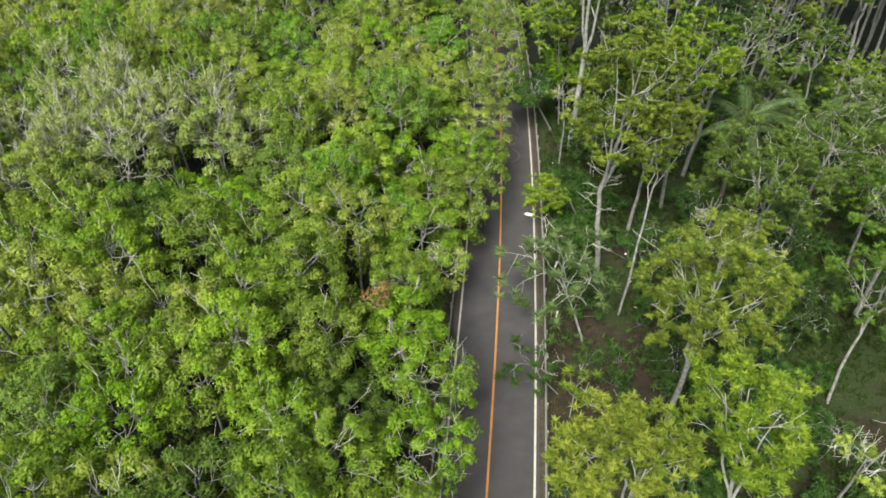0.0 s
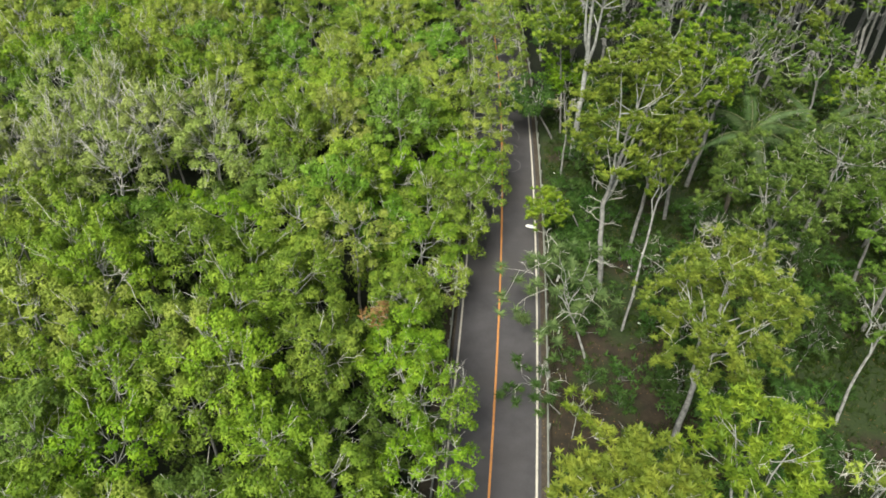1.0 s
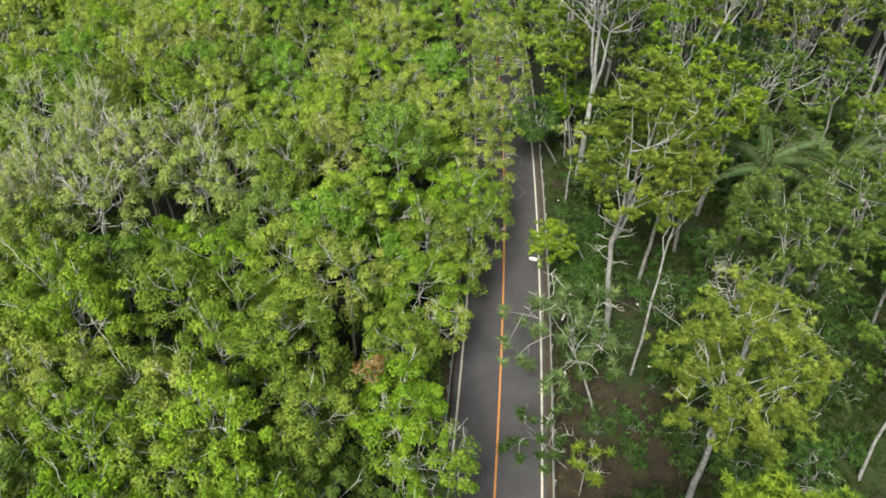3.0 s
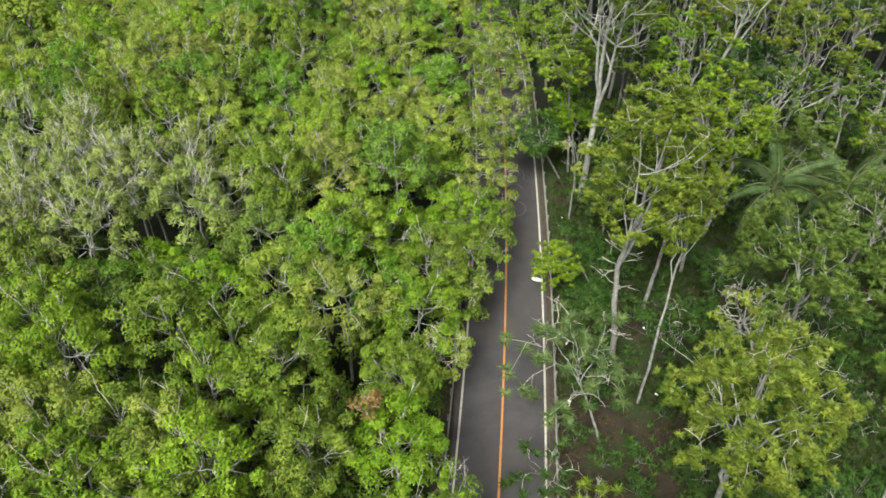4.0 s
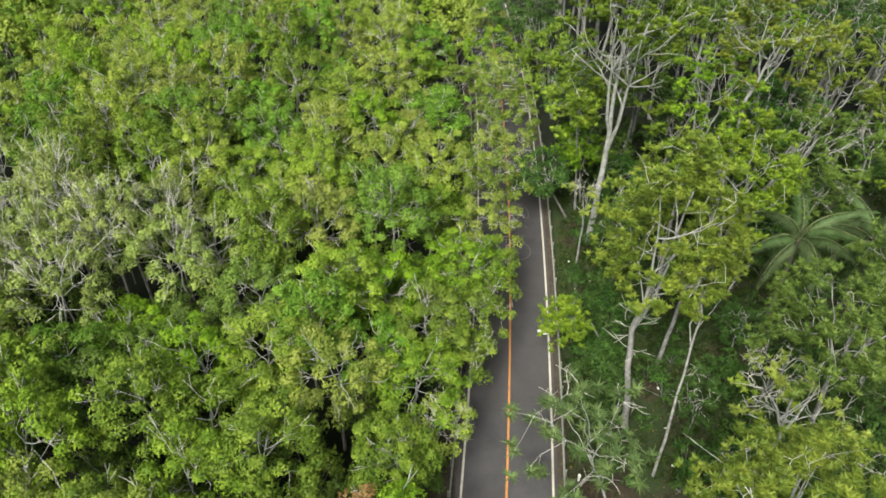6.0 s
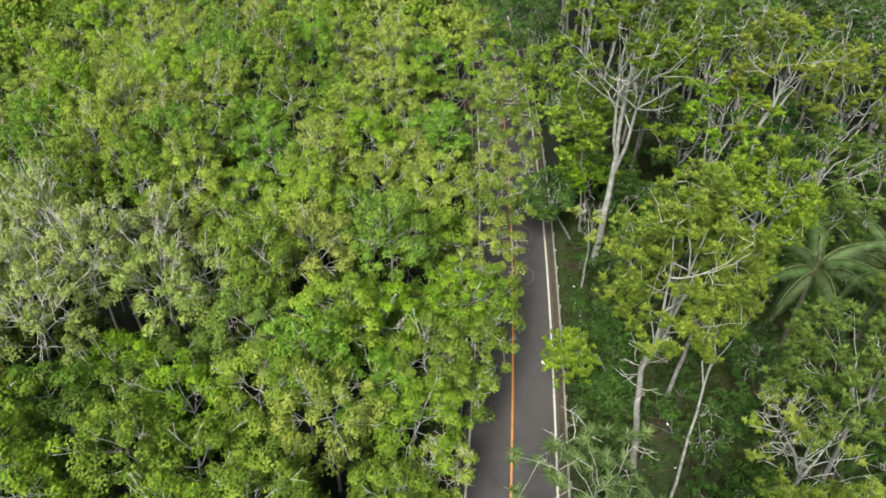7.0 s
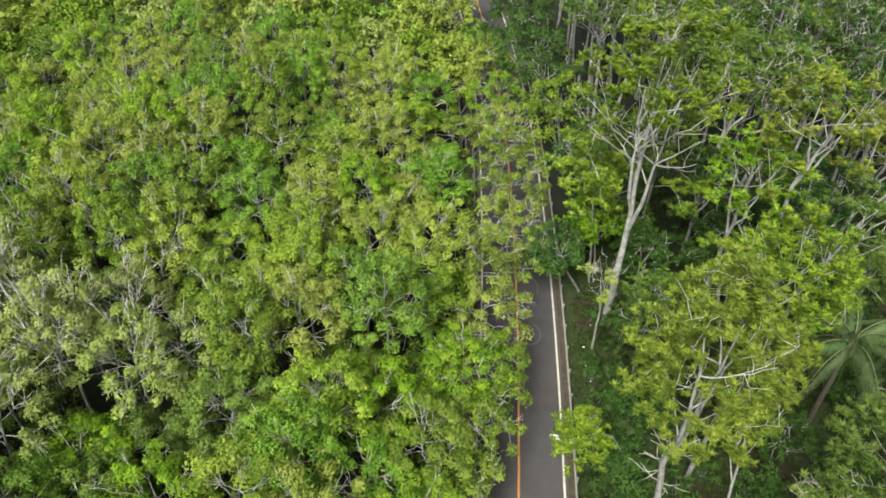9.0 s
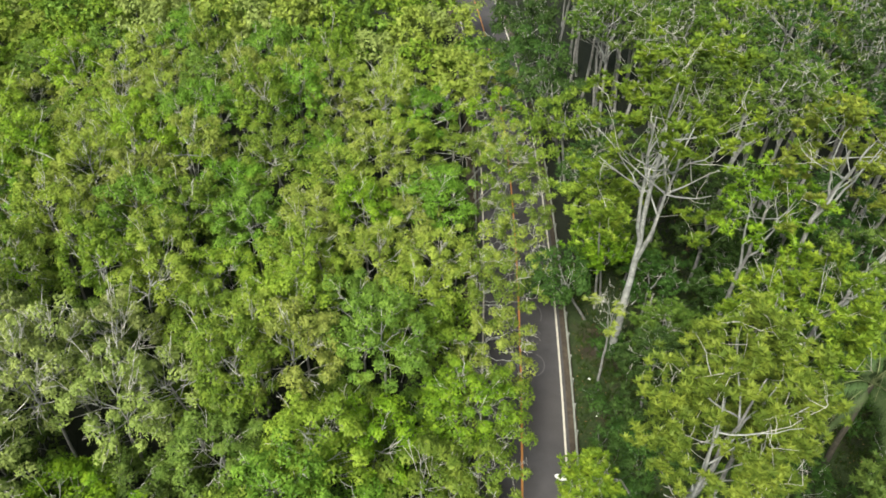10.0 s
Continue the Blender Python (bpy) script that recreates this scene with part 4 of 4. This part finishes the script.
def palm(x, y, tall, count, turn):
    root = new("palm")
    root.matrix_basis = pose(x, y, -0.05)
    rng = np.random.default_rng(int(x * 10))
    part("trunk", mesh_from("trunk", *tubes([(bow((0, 0, -0.2), (0, 0, tall), rng, 0, 0.1, 8), np.linspace(0.24, 0.15, 8))], 9), PALM_STEM, True), root)
    for k in range(count):
        leaflets, rib = FRONDS[k % 3]
        frond = part("frond", rib, root)
        frond.matrix_basis = pose(0, 0, tall - 0.05, 0, -52 + 42 * (k % 3) + rng.uniform(-8, 8), turn + 360 * k / count + rng.uniform(-9, 9))
        tagged(part("frond_blade", leaflets, frond), kind="stuff")
    return tagged(root, "young palm with long arching feathery fronds", "palm", "palms in the clearing")


palm(21.6, 61.6, 10.2, 14, 10)
palm(28.6, 64.0, 8.6, 13, 40)


# ---- guard rails ----
def rail(side_off, label):
    root = new("guard_rail")
    tagged(root, label, "guard rail", "guard rails")
    profile = [(0.0, 0.42), (0.06, 0.45), (0.08, 0.50), (0.0, 0.555), (0.0, 0.595), (0.08, 0.65), (0.06, 0.70), (0.0, 0.73)]
    inward = -1 if side_off > 0 else 1
    ys = np.arange(-20, 126, 2.5)
    verts, faces = [], []
    for y in ys:
        for layer in (0.0, 0.012):
            for d, z in profile:
                p = on_road(y, side_off + inward * (d + layer) * 1.3).translation
                verts.append((p.x, p.y, z + layer))
    n = len(profile)
    for k in range(len(ys) - 1):
        a, b = k * 2 * n, (k + 1) * 2 * n
        for j in range(n - 1):
            faces.append((a + j, a + j + 1, b + j + 1, b + j))
            faces.append((a + n + j, b + n + j, b + n + j + 1, a + n + j + 1))
        faces.append((a + n - 1, a + 2 * n - 1, b + 2 * n - 1, b + n - 1))
        faces.append((a, b, b + n, a + n))
    part("beam", mesh_from("beam", verts, faces, STEEL), root)
    bm = bmesh.new()
    bmesh.ops.create_cube(bm, size=1.0, matrix=Matrix.LocRotScale((0, 0, 0.36), None, (0.12, 0.10, 0.86)))
    bmesh.ops.bevel(bm, geom=bm.edges[:], offset=0.012, segments=1, affect="EDGES")
    post = bpy.data.meshes.new("post")
    bm.to_mesh(post)
    bm.free()
    post.materials.append(STEEL)
    for y in ys:
        part("post", post, root).matrix_basis = on_road(y, side_off - inward * 0.085)


rail(4.11, "dull galvanised steel guard rail along the road edge")
rail(-4.02, "dull galvanised steel guard rail half hidden under trees")


# ---- roadside furniture ----
def guide_post(x, y, tilt, top_paint, label):
    root = new("guide_post")
    root.matrix_basis = pose(x, y, -0.05, 0, tilt, 0)
    for name, low, high, paint, wide in (("base", -0.2, 0.35, BLACK_PAINT, 0.15), ("shaft", 0.35, 0.85, WHITE_PAINT, 0.15), ("cap", 0.85, 1.05, top_paint, 0.2)):
        bm = bmesh.new()
        bmesh.ops.create_cube(bm, size=1.0, matrix=Matrix.LocRotScale((0, 0, (low + high) / 2), None, (wide, wide, high - low)))
        bmesh.ops.bevel(bm, geom=bm.edges[:], offset=0.02, segments=2, affect="EDGES")
        me = bpy.data.meshes.new(name)
        bm.to_mesh(me)
        bm.free()
        me.materials.append(paint)
        part(name, me, root)
    tagged(root, label, "guide post", "guide posts")


guide_post(-4.85, 40.6, 0, ORANGE_PAINT, "white and black guide post with an orange cap")
guide_post(5.0, 51.0, 12, WHITE_PAINT, "white and black guide post leaning beside the rail")
guide_post(5.13, 44.6, 0, WHITE_PAINT, "white and black guide post in the grass")


def oval_board(x, y):
    n = 28
    verts, faces = [], []
    for rx, ry, z in ((0.46, 0.22, 0.0), (0.48, 0.24, 0.03), (0.46, 0.22, 0.06), (0.38, 0.15, 0.06), (0.36, 0.13, 0.035)):
        for k in range(n):
            a = 2 * math.pi * k / n
            verts.append((rx * math.cos(a), ry * math.sin(a), z))
    for j in range(4):
        for k in range(n):
            faces.append((j * n + k, j * n + (k + 1) % n, (j + 1) * n + (k + 1) % n, (j + 1) * n + k))
    faces.append(tuple(4 * n + k for k in range(n)))
    board = new("oval_board", mesh_from("oval_board", verts, faces, WHITE_PAINT))
    board.matrix_basis = pose(x, y, 0.055, 0, 0, -14)
    tagged(board, "white oval board lying on the asphalt edge", "board")


oval_board(2.55, 58.9)

# dead brown tuft hanging in the plantation
dead = tree_meshes(700, 10.8, 0.7, 0.8, 8.4, limbs=2, tufts=5, leaf=BROWN, clump=0.4, count=60, length=0.26, width=0.12, girth=0.05, bare=1)
make_tree("dead_sapling", dead, pose(-8.2, 35.8, -0.05), "thin sapling with withered brown leaves", "tree")


# ---- grass and litter ----
def grass_mesh(tufts, seed):
    rng = np.random.default_rng(seed)
    x, y = rng.uniform(4, 44, tufts), rng.uniform(20, 96, tufts)
    middle = np.array([road_x(v) for v in y])
    thick = np.sin(x * 0.55 + 1.7 * np.sin(y * 0.21)) + np.sin(y * 0.47 + 1.3 * np.sin(x * 0.33))
    ok = (x > middle + 4.5) & (x < 20 + 0.36 * y) & (thick > rng.uniform(-2.2, 0.9, tufts)) & ((np.hypot(x - 9.0, y - 40.5) > 5.5) | (rng.random(tufts) < 0.15))
    x, y = np.repeat(x[ok], 8), np.repeat(y[ok], 8)
    n = len(x)
    base = np.stack([x + rng.normal(0, 0.16, n), y + rng.normal(0, 0.16, n), np.full(n, -0.06)], 1)
    way = unit(np.stack([rng.normal(0, 0.6, n), rng.normal(0, 0.6, n), np.ones(n)], 1))
    normal = unit(rng.normal(0, 1, base.shape) * np.array((1, 1, 0.1)))
    return leaflets_of(base, way, normal, rng.uniform(0.25, 0.75, n), rng.uniform(0.05, 0.12, n))


BLADE = leaf_material("grass_blade", (0.014, 0.030, 0.005), (0.028, 0.052, 0.009), (0.056, 0.084, 0.018))
tagged(new("grass", mesh_from("grass", *grass_mesh(22000, 41), BLADE)), "rough dark green grass under the trees", "grass", kind="stuff")


def litter_mesh(count, seed):
    rng = np.random.default_rng(seed)
    x, y = rng.uniform(3.7, 44, count), rng.uniform(20, 96, count)
    middle = np.array([road_x(v) for v in y])
    ok = (x > middle + 3.7) & (x < 20 + 0.36 * y)
    x, y = x[ok], y[ok]
    base = np.stack([x, y, np.full(len(x), 0.04) + rng.uniform(0, 0.05, len(x))], 1)
    a = rng.uniform(0, 6.28, len(x))
    way = np.stack([np.cos(a), np.sin(a), np.full(len(x), 0.2)], 1)
    return blades(base, way, unit(np.array((0, 0, 1.0)) + rng.normal(0, 0.3, base.shape)), rng.uniform(0.08, 0.2, len(x)), rng.uniform(0.05, 0.1, len(x)))


tagged(new("leaf_litter", mesh_from("leaf_litter", *litter_mesh(7000, 43), BROWN)), "fallen brown leaves scattered over the ground", "leaf litter", kind="stuff")


def scrap(x, y, size, turn):
    """A small crumpled pale sheet lying in the grass."""
    rng = np.random.default_rng(int(x * 100))
    n = 5
    v = [(size * (i / (n - 1) - 0.5), size * 0.7 * (j / (n - 1) - 0.5), 0.05 + size * 0.3 * rng.random()) for j in range(n) for i in range(n)]
    f = [(j * n + i, j * n + i + 1, (j + 1) * n + i + 1, (j + 1) * n + i) for j in range(n - 1) for i in range(n - 1)]
    ob = new("litter_scrap", mesh_from("litter_scrap", v, f, WHITE_PAINT))
    ob.matrix_basis = pose(x, y, 0.0, 0, 0, turn)
    solid = ob.modifiers.new("thickness", "SOLIDIFY")
    solid.thickness = 0.012
    return tagged(ob, "small crumpled pale scrap lying in the grass", "litter", "scraps in the grass")


for k, (x, y, size) in enumerate(((5.45, 64.7, 0.16), (5.1, 66.3, 0.18), (4.6, 67.1, 0.14), (5.0, 68.4, 0.26), (4.8, 69.5, 0.15), (5.7, 71.1, 0.16), (11.8, 53.8, 0.28), (12.1, 46.7, 0.3), (11.9, 50.0, 0.22))):
    scrap(x, y, size * 0.75, 47.0 * k)
